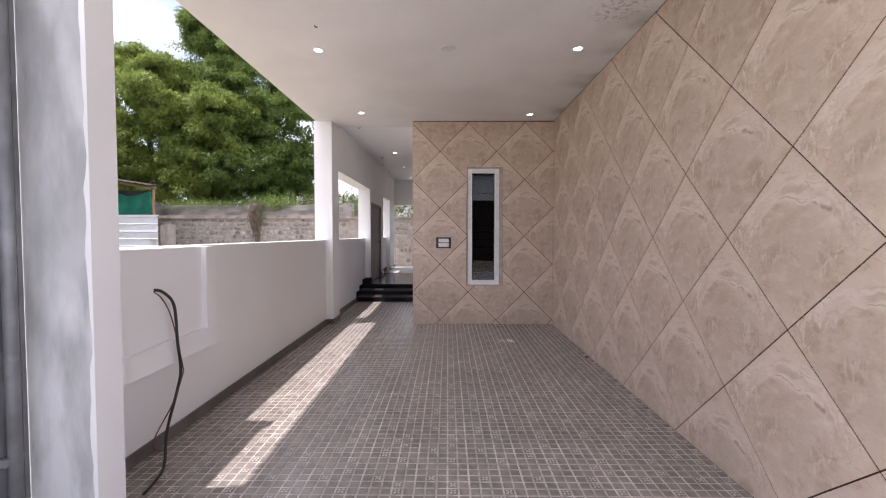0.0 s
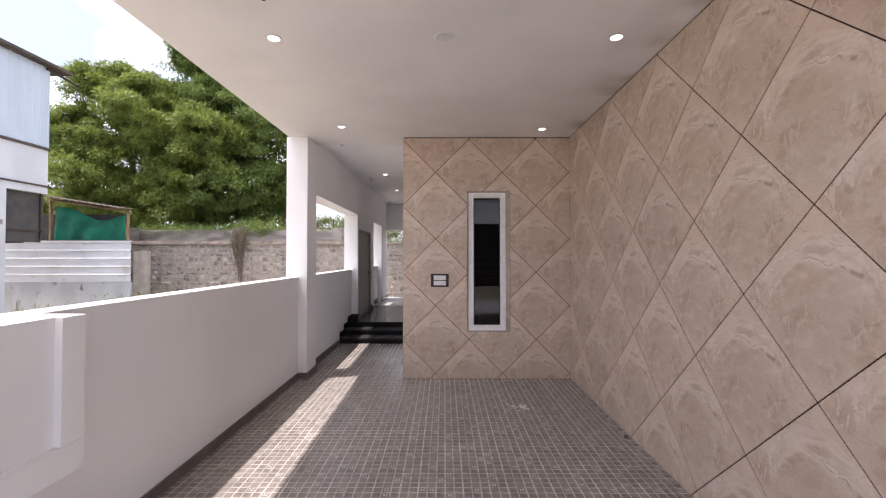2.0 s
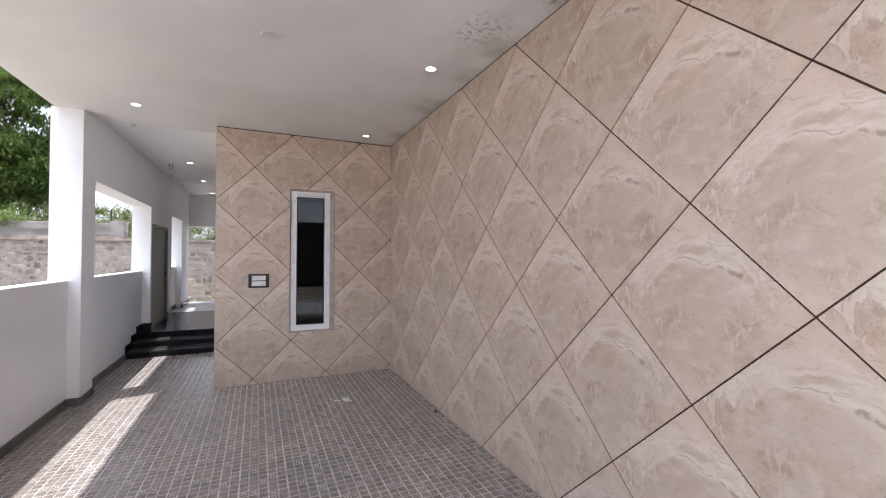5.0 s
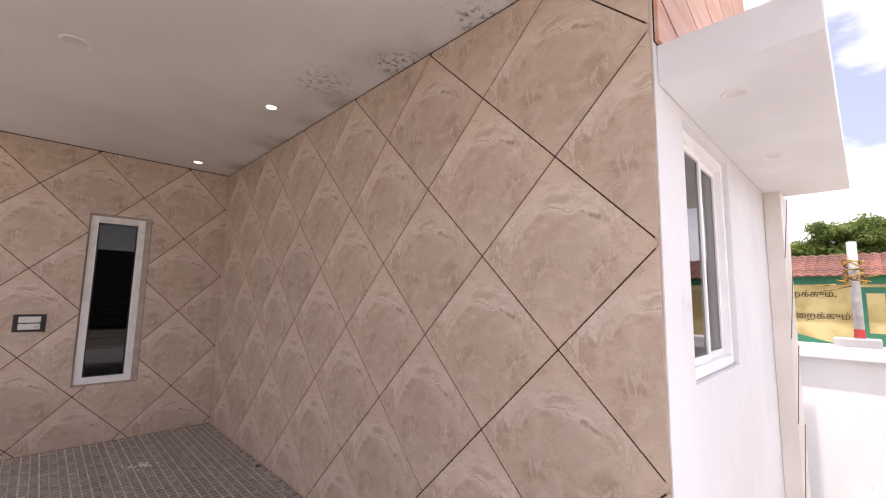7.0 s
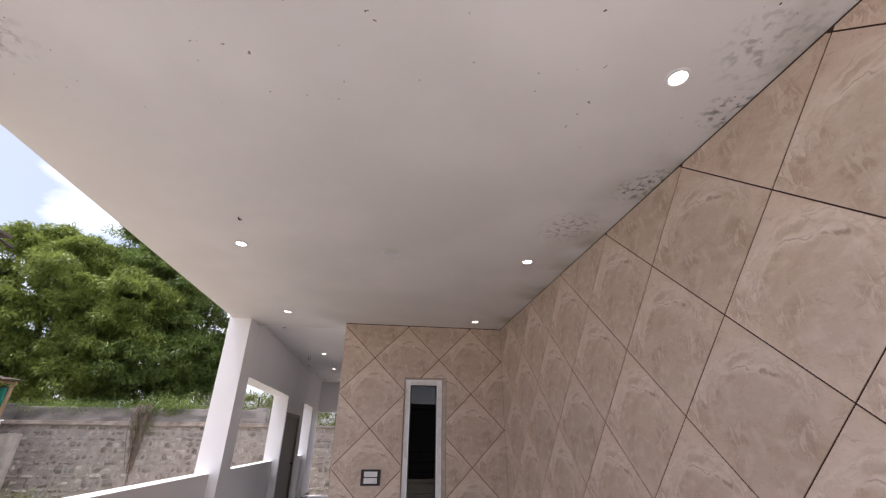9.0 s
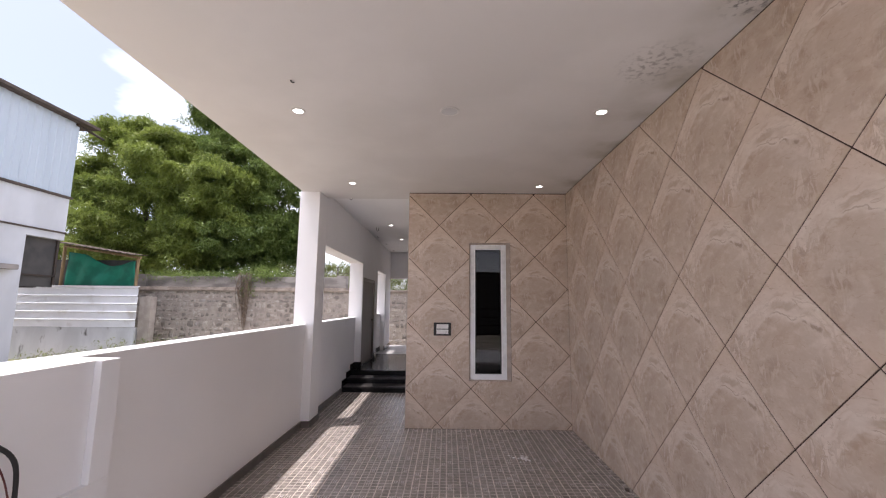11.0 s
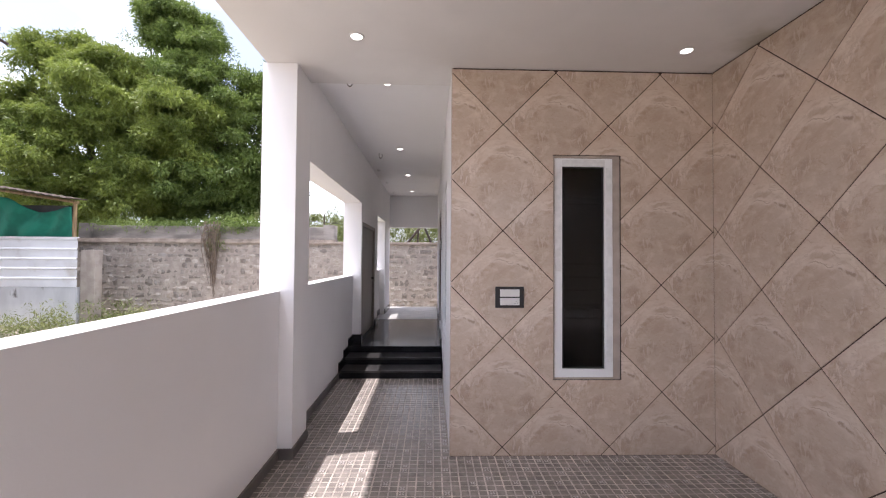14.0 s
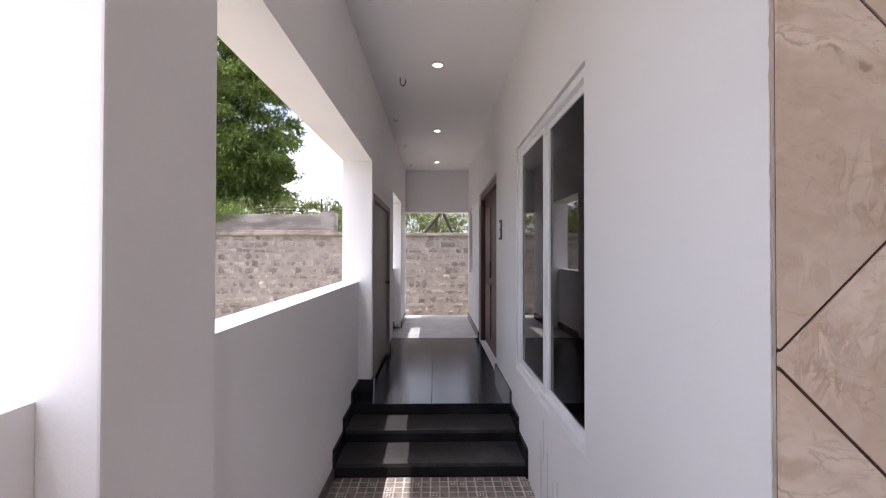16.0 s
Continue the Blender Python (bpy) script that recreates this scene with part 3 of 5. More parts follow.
# room ceiling carries the dark indoor-shade colour
structure("ceiling_3", boxes((0.2, 4.9, 0.34, 7.4, ZV, 3.3), (2.3, 4.9, -5.0, 0.34, ZV, 3.3)), M["inside"], "plain room ceiling, coloured dark to stand for indoor shade", "ceiling")

WIN_E = (0.815, 1.365, 0.59, 2.39)
wall_north = structure("wall_north", wall_bm("x", 0.2, 2.3, 0.02, 0.2, -0.29, ZC, [WIN_E]), M["cement"], "end wall of the porch clad in diamond-laid beige onyx tiles", "wall")
wall_east = structure("wall_east", wall_bm("y", -5.0, 0.02, 2.145, 2.3, -0.29, ZC), M["cement"], "long porch wall clad in diamond-laid beige onyx tiles", "wall")
part("joint_bed", wall_bm("x", 0.004, 2.13, 0.0035, 0.02, -0.01, ZC, [WIN_E]), M["joint"], wall_north, "dark brown joint bed")
part("joint_bed", wall_bm("y", -5.15, 0.0, 2.1285, 2.145, -0.01, ZC), M["joint"], wall_east, "dark brown joint bed")
part("edge_strip", boxes((2.1335, 2.1455, -5.168, -5.1505, 0.0, ZC - 0.002)), M["render_brown"], wall_east, "thin mortar strip at the outer tile edge")

wall_south = structure("wall_south", wall_bm("x", 2.147, 4.9, -5.17, -5.0, -0.29, 5.4, [(2.48, 3.31, 1.22, 2.36)]), M["front"],
                       "white painted street front of the house with orange planks above", "wall")
structure("wall_outer", wall_bm("y", -5.0, 7.4, 4.7, 4.9, -0.29, 5.4), M["paint"], "plain white outer wall of the house", "wall")
structure("wall_rear", wall_bm("x", 0.2, 4.7, 7.2, 7.4, -0.29, ZV), M["paint"], "plain white rear wall of the house", "wall")
structure("wall_veranda", wall_bm("y", 0.02, 7.2, 0.0, 0.2, -0.29, ZV, [(0.99, 2.49, 0.64, 2.38), (3.55, 5.25, ZL, 2.40), (6.4, 7.0, 1.2, 2.36)]), M["paint"],
          "white painted house wall along the veranda", "wall")
structure("wall_west", wall_bm("y", 0.34, 7.2, -1.49, -1.22, -0.29, ZV, [(0.34, 3.0, -0.29, 2.39), (3.08, 4.46, ZL, 2.11), (4.85, 6.15, -0.29, 2.39)]), M["paint"],
          "white veranda side wall with two square openings", "wall")
structure("column_1", boxes((-1.49, -1.22, -0.03, 0.34, -0.29, ZC), bevel=0.006), M["paint"], "white square column between porch and veranda", "column")
for y0, y1 in ((0.34, 3.0), (4.85, 6.15)):
    structure("parapet_low", boxes((-1.49, -1.34, y0, y1, -0.29, 1.29)), M["paint"], "white waist-high veranda wall under an opening", "low wall")
structure("lintel", boxes((-1.49, 0.2, 7.2, 7.4, 2.34, ZV)), M["paint"], "white lintel over the open end of the veranda", "lintel")
parapet = structure("parapet", boxes((-1.49, -1.33, -4.25, -0.03, -0.29, 1.29), bevel=0.004), M["paint"], "white waist-high wall along the porch", "low wall")
# the framed niche that stands out from the parapet, open at its top
bm = wall_bm("y", -4.25, -3.37, -1.33, -1.145, 0.60, 1.288)
part("niche_back", bm, M["paint"], parapet)
part("niche_border", boxes((-1.145, -1.11, -4.25, -3.37, 0.60, 0.735), (-1.145, -1.11, -3.485, -3.37, 0.735, 1.288), bevel=0.003), M["paint"], parapet, "raised white plaster border")

# near column: cement left bare where the gate hangs, painted towards the porch
structure("column_2", boxes((-1.5, -1.15, -4.47, -4.25, -0.29, ZC)), M["paint"], "white square column at the street end of the porch", "column")
pillar = structure("gate_pillar", boxes((-1.18, -0.9, -4.62, -4.48, -0.29, 2.55), bevel=0.006), M["pillar"], "gate pillar of bare cement with a white painted side", "pillar")
rng = random.Random(4)
bm = bmesh.new()
edge_x = [-0.915 + 0.006 * math.sin(0.5 * k) + 0.004 * math.sin(1.7 * k) + rng.uniform(-0.004, 0.004) for k in range(41)]
for k in range(40):
    za, zb = -0.1 + 2.64 * k / 40, -0.1 + 2.64 * (k + 1) / 40
    q = [(edge_x[k], -4.623, za), (-0.9, -4.623, za), (-0.9, -4.623, zb), (edge_x[k + 1], -4.623, zb)]
    vs = [bm.verts.new(p) for p in q] + [bm.verts.new((p[0], -4.62, p[2])) for p in q]
    bm.faces.new(vs[:4])
    bm.faces.new((vs[0], vs[3], vs[7], vs[4]))
part("paint_coat", bm, M["paint"], pillar, "white paint with a ragged edge")
part("paint_coat", boxes((-0.9, -0.897, -4.623, -4.482, -0.1, 2.54)), M["paint"], pillar)

structure("chajja", boxes((2.18, 4.75, -5.655, -5.172, 2.41, 2.57), bevel=0.005), M["front"], "white sunshade slab over the street window", "sunshade")
structure("fin", boxes((4.12, 4.24, -5.585, -5.172, 2.571, 5.4), bevel=0.004), M["front"], "white upright fin beside the orange planks", "fin")
pilaster = structure("pilaster", boxes((4.5, 4.9, -5.275, -5.172, -0.29, 2.41)), M["cream"], "cream tile-clad pilaster at the house corner", "pilaster")
for k in range(4):
    bm = bmesh.new()
    cyl(bm, (4.5, -5.2755, 0.1 + 0.6 * k), (4.9, -5.2755, 0.62 + 0.6 * k), 0.004, sides=4)
    part("joint", bm, M["joint"], pilaster)

# skirtings
structure("baseboard_1", boxes((-1.33, -1.316, -4.25, -0.044, 0.0, 0.08), (-1.33, -1.206, -0.044, -0.03, 0.0, 0.08), (-1.22, -1.206, -0.03, 0.34, 0.0, 0.08),
                               (-1.34, -1.326, 0.34, 2.1, 0.0, 0.08)), M["skirt"], "dark brown-grey skirting along the porch parapet", "skirting")
rows = []
for k in range(3):
    y0, z0 = 2.10 + 0.305 * k, 0.097 * (k + 1)
    for x0, x1 in ((-1.34, -1.322), (-0.018, 0.0)):
        rows.append((x0, x1, y0 - 0.03, (y0 + 0.275) if k < 2 else 3.0 if x0 < -1 else 3.54, z0 - 0.1, z0 + 0.105))
rows += [(-1.34, -1.202, 2.985, 3.0, ZL, ZL + 0.11), (-1.22, -1.202, 3.0, 3.08, ZL, ZL + 0.11), (-1.22, -1.202, 4.46, 4.85, ZL, ZL + 0.11),
         (-0.018, 0.0, 5.26, 7.2, ZL, ZL + 0.11), (-1.34, -1.322, 4.85, 6.15, ZL, ZL + 0.11), (-1.22, -1.202, 6.15, 7.2, ZL, ZL + 0.11)]
structure("baseboard_2", boxes(*rows), M["granite"], "black granite skirting stepping up along the stair", "skirting")

steps = thing("entrance_steps", "three low black granite steps up to the veranda", "steps", kind="structure")
for k in range(3):
    y0, z1 = 2.10 + 0.305 * k, 0.097 * (k + 1)
    part("riser", boxes((-1.338, -0.002, y0 + 0.012, y0 + 0.317 if k < 2 else 2.709, -0.29, z1 - 0.028)), M["granite"], steps)
    if k < 2:
        part("tread", boxes((-1.338, -0.002, y0 - 0.006, y0 + 0.316, z1 - 0.027, z1), bevel=0.004), M["tread"], steps)


def window(name, label, at, width, height, sashes=1, film=True, depth=0.06, profile=0.055):
    """A plastic-framed window; its outer face looks along local -y, its lower left corner is the origin."""
    w = thing(name, label, "window", kind="structure", at=at)
    p = profile
    fr = boxes((0, width, 0, depth, 0, p), (0, width, 0, depth, height - p, height), (0, p, 0, depth, p, height - p), (width - p, width, 0, depth, p, height - p))
    part("frame", fr, M["upvc"], w)
    inner = (width - 2 * p) / sashes
    for i in range(sashes):
        a, b = p + i * inner + 0.002, p + (i + 1) * inner - 0.002
        s = 0.035 if sashes > 1 else 0.012
        y0 = 0.012 + 0.018 * (i % 2)
        part("sash", boxes((a, b, y0, y0 + 0.025, p + 0.002, p + s), (a, b, y0, y0 + 0.025, height - p - s, height - p - 0.002),
                           (a, a + s, y0, y0 + 0.025, p + s, height - p - s), (b - s, b, y0, y0 + 0.025, p + s, height - p - s)),
             M["upvc"] if sashes > 1 else M["gasket"], w)
        pane = part("pane", boxes((a + s, b - s, y0 + 0.009, y0 + 0.015, p + s, height - p - s)), M["glass"], w)
        pane.visible_shadow = False
    if film:
        t = -0.0015
        part("protective_film", boxes((0.004, p - 0.012, t, 0, height * 0.48, height - p - 0.02)), M["film"], w, "peeling grey protective film")
        part("protective_film", boxes((width - p + 0.014, width - 0.004, t, 0, 0.12, height - p - 0.01)), M["film"], w, "peeling grey protective film")
        part("protective_film", boxes((p, width - p + 0.003, t, 0, height - p + 0.006, height - 0.012)), M["film"], w, "peeling grey protective film")
    return w


rng = random.Random(40)
bm = bmesh.new()
last_y = 0.03
for k in range(150):
    za, zb = 3.08 * k / 150, 3.08 * (k + 1) / 150
    y1 = 0.0105 + 0.010 * max(0.0, noise.noise(Vector((0, 0, za * 5.0))) + 0.15) + rng.uniform(0, 0.004)
    q = [(-0.004, 0.0085, za), (-0.004, last_y, za), (-0.004, y1, zb), (-0.004, 0.0085, zb)]
    vs = [bm.verts.new(v) for v in q]
    ws = [bm.verts.new((0.0005, v[1], v[2])) for v in q]
    bm.faces.new(vs)
    bm.faces.new((vs[1], vs[2], ws[2], ws[1]))
    bm.faces.new((vs[0], vs[3], ws[3], ws[0]))
    last_y = y1
part("edge_filler", bm, M["render_brown"], wall_north, "ragged grey filler along the tile edge")
window("window_1", "narrow white-framed window of dark glass with peeling protective film", pose(0.832, 0.03, 0.605), 0.478, 1.765, profile=0.066)
part("reveal", wall_bm("x", -0.0165, 0.5325, -0.01, 0.03, -0.0145, 1.7845, [(0.0, 0.478, 0.0, 1.765)]), M["render_brown"], bpy.data.objects["window_1"], "rough brown-grey reveal")
part("grille", boxes(*[(0.06, 0.42, 0.12, 0.132, z, z + 0.012) for z in (0.45, 0.56, 0.68, 0.79, 0.9, 1.4)]), M["iron"], bpy.data.objects["window_1"], "thin dark grille bars")
window("window_2", "wide white two-sash window of dark glass beside the veranda", pose(0.014, 2.48, 0.65, 0, 0, -90), 1.48, 1.72, sashes=2, film=False, profile=0.04)
window("window_3", "small white window near the veranda end", pose(0.03, 6.99, 1.21, 0, 0, -90), 0.58, 1.14, sashes=1, film=False)
window("window_4", "white two-sash window facing the street", pose(2.485, -5.145, 1.225), 0.82, 1.13, sashes=2, film=False, profile=0.05)

door = thing("door_1", "dark red-brown wooden double door in a wooden frame", "door", kind="structure", at=pose(0.0, 3.55, ZL))
part("door_frame", boxes((0.02, 0.16, 0.0, 0.09, 0, 2.105), (0.02, 0.16, 1.61, 1.7, 0, 2.105), (0.02, 0.16, 0.09, 1.61, 2.02, 2.105), bevel=0.006), M["wood"], door)
for a, b in ((0.095, 0.848), (0.852, 1.605)):
    leaf = part("door_leaf", boxes((0.08, 0.12, a, b, 0.01, 2.015)), M["wood"], door)
    for z0, z1 in ((0.15, 0.85), (1.0, 1.85)):
        part("panel", boxes((0.066, 0.0795, a + 0.12, b - 0.12, z0, z1), bevel=0.006), M["wood"], leaf)
bm = bmesh.new()
cyl(bm, (0.045, 0.80, 0.95), (0.045, 0.80, 1.15), 0.012)
part("door_handle", bm, M["iron"], door)

door = thing("door_2", "plain grey-brown flush door in the veranda side wall", "door", kind="structure", at=pose(-1.22, 3.08, ZL))
part("door_frame", boxes((-0.12, 0.004, 0.0, 0.06, 0, 1.82), (-0.12, 0.004, 1.32, 1.38, 0, 1.82), (-0.12, 0.004, 0.06, 1.32, 1.76, 1.82), bevel=0.003), M["door_grey"], door)
part("door_leaf", boxes((-0.07, -0.03, 0.062, 1.318, 0.008, 1.758), bevel=0.003), M["door_grey"], door)
bm = bmesh.new()
cyl(bm, (-0.03, 1.2, 0.9), (0.02, 1.2, 0.9), 0.014)
part("door_handle", bm, M["iron"], door)


# rain streaks under the wide window
rng = random.Random(52)
bm = bmesh.new()
for k in range(9):
    y, z1, h = rng.uniform(1.0, 1.75), rng.uniform(0.30, 0.58), rng.uniform(0.10, 0.34)
    w = rng.uniform(0.004, 0.012)
    q = [(y - w, z1), (y + w, z1 - 0.01), (y + 0.6 * w, z1 - 0.6 * h), (y, z1 - h), (y - 0.7 * w, z1 - 0.5 * h)]
    f = bm.faces.new([bm.verts.new((-0.0025, a, b)) for a, b in q])
    top = bmesh.ops.extrude_face_region(bm, geom=[f])["geom"]
    bmesh.ops.translate(bm, verts=[v for v in top if isinstance(v, bmesh.types.BMVert)], vec=(0.0023, 0, 0))
tagged(part("rain_streaks", bm, M["streak"]), "faint grey rain streaks on the white wall", "stain", kind="stuff")


# ---- fixtures ----
def downlight(x, y, z, lit=True, r=0.038, label="round recessed downlight glowing warm white in the ceiling", group="ceiling downlights"):
    d = thing("ceiling_light", label, "ceiling light", group, at=pose(x, y, z))
    bm = bmesh.new()
    sides = 28
    rings = []
    for rad, zz in ((r + 0.017, 0.0), (r + 0.014, -0.006), (r + 0.003, -0.007), (r, -0.004)):
        rings.append([bm.verts.new((rad * math.cos(2 * math.pi * i / sides), rad * math.sin(2 * math.pi * i / sides), zz)) for i in range(sides)])
    for p, q in zip(rings, rings[1:]):
        for i in range(sides):
            bm.faces.new((p[i], p[(i + 1) % sides], q[(i + 1) % sides], q[i]))
    part("rim", bm, M["white_plastic"], d, smooth=True)
    bm = bmesh.new()
    cyl(bm, (0, 0, -0.0045), (0, 0, -0.0015), r, sides=28)
    part("diffuser", bm, M["led"] if lit else M["primer"], d)
    return d


lamp = downlight(-0.67, -2.40, ZC)
for x, y in ((-0.685, -0.44), (-0.62, -4.55), (1.695, -0.345), (1.725, -2.405), (1.715, -4.445)):
    copy_thing(lamp, pose(x, y, ZC))
for x, y in ((-0.57, 0.47), (-0.625, 2.72), (-0.62, 4.6), (-0.62, 6.45)):
    copy_thing(lamp, pose(x, y, ZV))
blank = downlight(0.53, -2.405, ZC, lit=False, r=0.062, label="unlit white cover plate on the porch ceiling", group="ceiling cover plates")
spot = downlight(2.47, -5.37, 2.41, lit=False, r=0.034, label="unlit white downlight under the sunshade", group="sunshade downlights")
copy_thing(spot, pose(3.49, -5.36, 2.41))


def ceiling_hook(x, y, z):
    ob = part("ceiling_hook", tube([(-0.022, 0, 0.0), (-0.024, 0, -0.05), (0, 0, -0.078), (0.024, 0, -0.05), (0.02, 0, -0.012)], 0.0045, 6), M["iron"], smooth=True)
    ob.location = (x, y, z)
    return tagged(ob, "dark iron hook hanging from the veranda ceiling", "hook", "ceiling hooks")


hook = ceiling_hook(-0.893, 0.38, ZV)
copy_thing(hook, pose(-0.941, 2.98, ZV))
for x, y in ((-1.115, 4.12), (-1.09, 5.29), (-1.07, 6.6)):
    copy_thing(hook, pose(x, y, ZV) @ Matrix.Diagonal((0.75, 0.75, 0.45, 1)))
ob = part("wire_stub", tube([(-0.56, -2.85, ZC), (-0.555, -2.845, ZC - 0.012), (-0.535, -2.85, ZC - 0.018)], 0.004, 6), M["cable"], smooth=True)
tagged(ob, "short black wire end poking out of the ceiling", "wire")


def switchboard(at, width, height, label):
    s = thing("switchboard", label, "switch", at=at)
    part("plate", boxes((0, width, -0.012, 0, 0, height), bevel=0.004), M["black"], s, "black surround plate")
    gw = width * 0.68
    for z0, z1 in ((0.13, 0.47), (0.53, 0.87)):
        mod = part("module", boxes((0.5 * (width - gw), 0.5 * (width + gw), -0.017, -0.0125, z0 * height, z1 * height), bevel=0.002), M["white_plastic"], s, "white module row")
        part("rocker", boxes((0.2 * width, 0.42 * width, -0.021, -0.0175, z0 * height + 0.008, z1 * height - 0.008), bevel=0.002), M["white_plastic"], mod)
        if z0 < 0.3:
            for x, z in ((0.72, 0.30), (0.68, 0.22), (0.76, 0.22)):
                part("socket_hole", boxes((x * width - 0.003, x * width + 0.003, -0.0185, -0.0175, z * height - 0.003, z * height + 0.003)), M["black"], mod)
    return s


switchboard(pose(0.352, -0.001, 1.162), 0.228, 0.168, "black-framed switchboard with two white module rows on the tiles")
switchboard(pose(-0.001, 3.3, 1.68, 0, 0, -90), 0.12, 0.19, "small switchboard on the white wall beside the wooden door")

cable = thing("cable", "black cable drooping from the parapet niche to the floor", "cable", at=pose(0, 0, 0))
part("sheath", tube([(-1.147, -3.939, 1.052), (-1.12, -3.90, 1.035), (-1.09, -3.852, 0.95), (-1.072, -3.855, 0.74), (-1.066, -3.840, 0.56), (-1.1, -3.830, 0.42), (-1.14, -3.865, 0.2),
                     (-1.13, -3.905, 0.04), (-1.1, -3.985, 0.011), (-1.06, -4.165, 0.011)], 0.0085, 8), M["cable"], cable, smooth=True)
part("wire", tube([(-1.147, -3.942, 1.042), (-1.12, -3.912, 1.0), (-1.09, -3.876, 0.88), (-1.06, -3.835, 0.6), (-1.07, -3.820, 0.52), (-1.11, -3.855, 0.36), (-1.16, -3.935, 0.2), (-1.16, -3.945, 0.13), (-1.14, -3.885, 0.09)], 0.0035, 6),
     M["red_wire"], cable, "thin dark red wire", smooth=True)

gate = thing("gate_post", "grey weathered steel gate post with a hinge pipe by the column", "gate", at=pose(-1.16, -4.64, -0.06))
part("channel", boxes((-0.1, 0.0, -0.16, -0.01, 0, 2.4), (0.0, 0.012, -0.16, -0.145, 0, 2.4), (0.0, 0.012, -0.03, -0.01, 0, 2.4), bevel=0.003), M["steel"], gate)
bm = bmesh.new()
cyl(bm, (0.035, -0.085, 0), (0.035, -0.085, 2.4), 0.022)
part("hinge_pipe", bm, M["steel"], gate, smooth=True)
for z in (0.55, 1.35, 2.0):
    part("hinge", boxes((0.0, 0.036, -0.12, -0.05, z, z + 0.03), bevel=0.003), M["steel"], gate)
part("sheet", boxes((-0.1, -0.06, -0.7, -0.161, 0.1, 2.3), bevel=0.003), M["steel"], gate)

# dried paint splash and grit on the porch floor
rng = random.Random(8)
bm = bmesh.new()
for k in range(30):
    a, r, s = rng.uniform(0, 6.28), 0.13 * rng.random() ** 1.5, rng.uniform(0.006, 0.022)
    x, y = 1.315 + 1.3 * r * math.cos(a), -0.97 + r * math.sin(a)
    vs = [bm.verts.new((x + s * rng.uniform(0.5, 1.2) * math.cos(t), y + s * rng.uniform(0.5, 1.2) * math.sin(t), 0.0015)) for t in (0, 1.05, 2.1, 3.14, 4.2, 5.25)]
    top = bmesh.ops.extrude_face_region(bm, geom=[bm.faces.new(vs)])["geom"]
    bmesh.ops.translate(bm, verts=[v for v in top if isinstance(v, bmesh.types.BMVert)], vec=(0, 0, 0.0015))
tagged(part("paint_splash", bm, M["splash"]), "dried white paint splash on the porch floor tiles", "stain", kind="stuff")
bm = bmesh.new()
for k in range(34):
    x, y, s = rng.gauss(1.12, 0.14), rng.gauss(-1.18, 0.08), rng.uniform(0.002, 0.006)
    box(bm, x - s, x + s, y - s * 0.6, y + s * 0.6, 0.0005, 0.004 + s * 0.5)
box(bm, 2.06, 2.09, -1.72, -1.69, 0.0, 0.02, 0.004)
tagged(part("grit", bm, M["bark"]), "scattered crumbs of grit on the porch floor tiles", "debris", kind="stuff")


# ---- beyond the parapet: stone boundary wall ----
WY = 9.4
stone_wall = structure("boundary_wall", boxes((-10.85, 6.0, WY + 0.012, WY + 0.38, -0.3, 1.98)), M["mortar"], "rubble stone boundary wall with a weathered upper course", "wall")
part("coping", boxes((-10.85, 6.0, WY - 0.06, WY + 0.42, 1.98, 2.05), bevel=0.012), M["coping"], stone_wall, "projecting stone coping")
part("coping", boxes((-10.85, -3.1, WY - 0.03, WY + 0.40, 2.05, 2.11), bevel=0.012), M["coping"], stone_wall)
part("upper_course", boxes((-10.85, -3.12, WY + 0.06, WY + 0.34, 2.11, 2.50), bevel=0.02), M["old_plaster"], stone_wall, "stained plastered upper course")
for x in (-10.6, -6.9, -3.3):
    part("pier", boxes((x - 0.17, x + 0.17, WY - 0.03, WY + 0.38, 2.11, 2.56), bevel=0.015), M["old_plaster"], stone_wall)
rng = random.Random(21)
vine = thing("creeper", "dry creeper hanging over the stone boundary wall", "creeper", at=pose(0, 0, 0))
for k in range(52):
    a = rng.uniform(-6.95, -6.5)
    y = WY - rng.uniform(0.04, 0.2)
    z0, z1 = rng.uniform(2.2, 2.65), rng.uniform(0.3, 1.9)
    stem = tube([(a, y, z0), (a + rng.uniform(-0.1, 0.1), y - 0.08, (z0 + z1) / 2 + 0.3), (a * 0.5 - 6.7 * 0.5 + rng.uniform(-0.06, 0.06), y, z1)], 0.012, 4, 0.005)
    part("stem", stem, M["dry_vine"], vine)


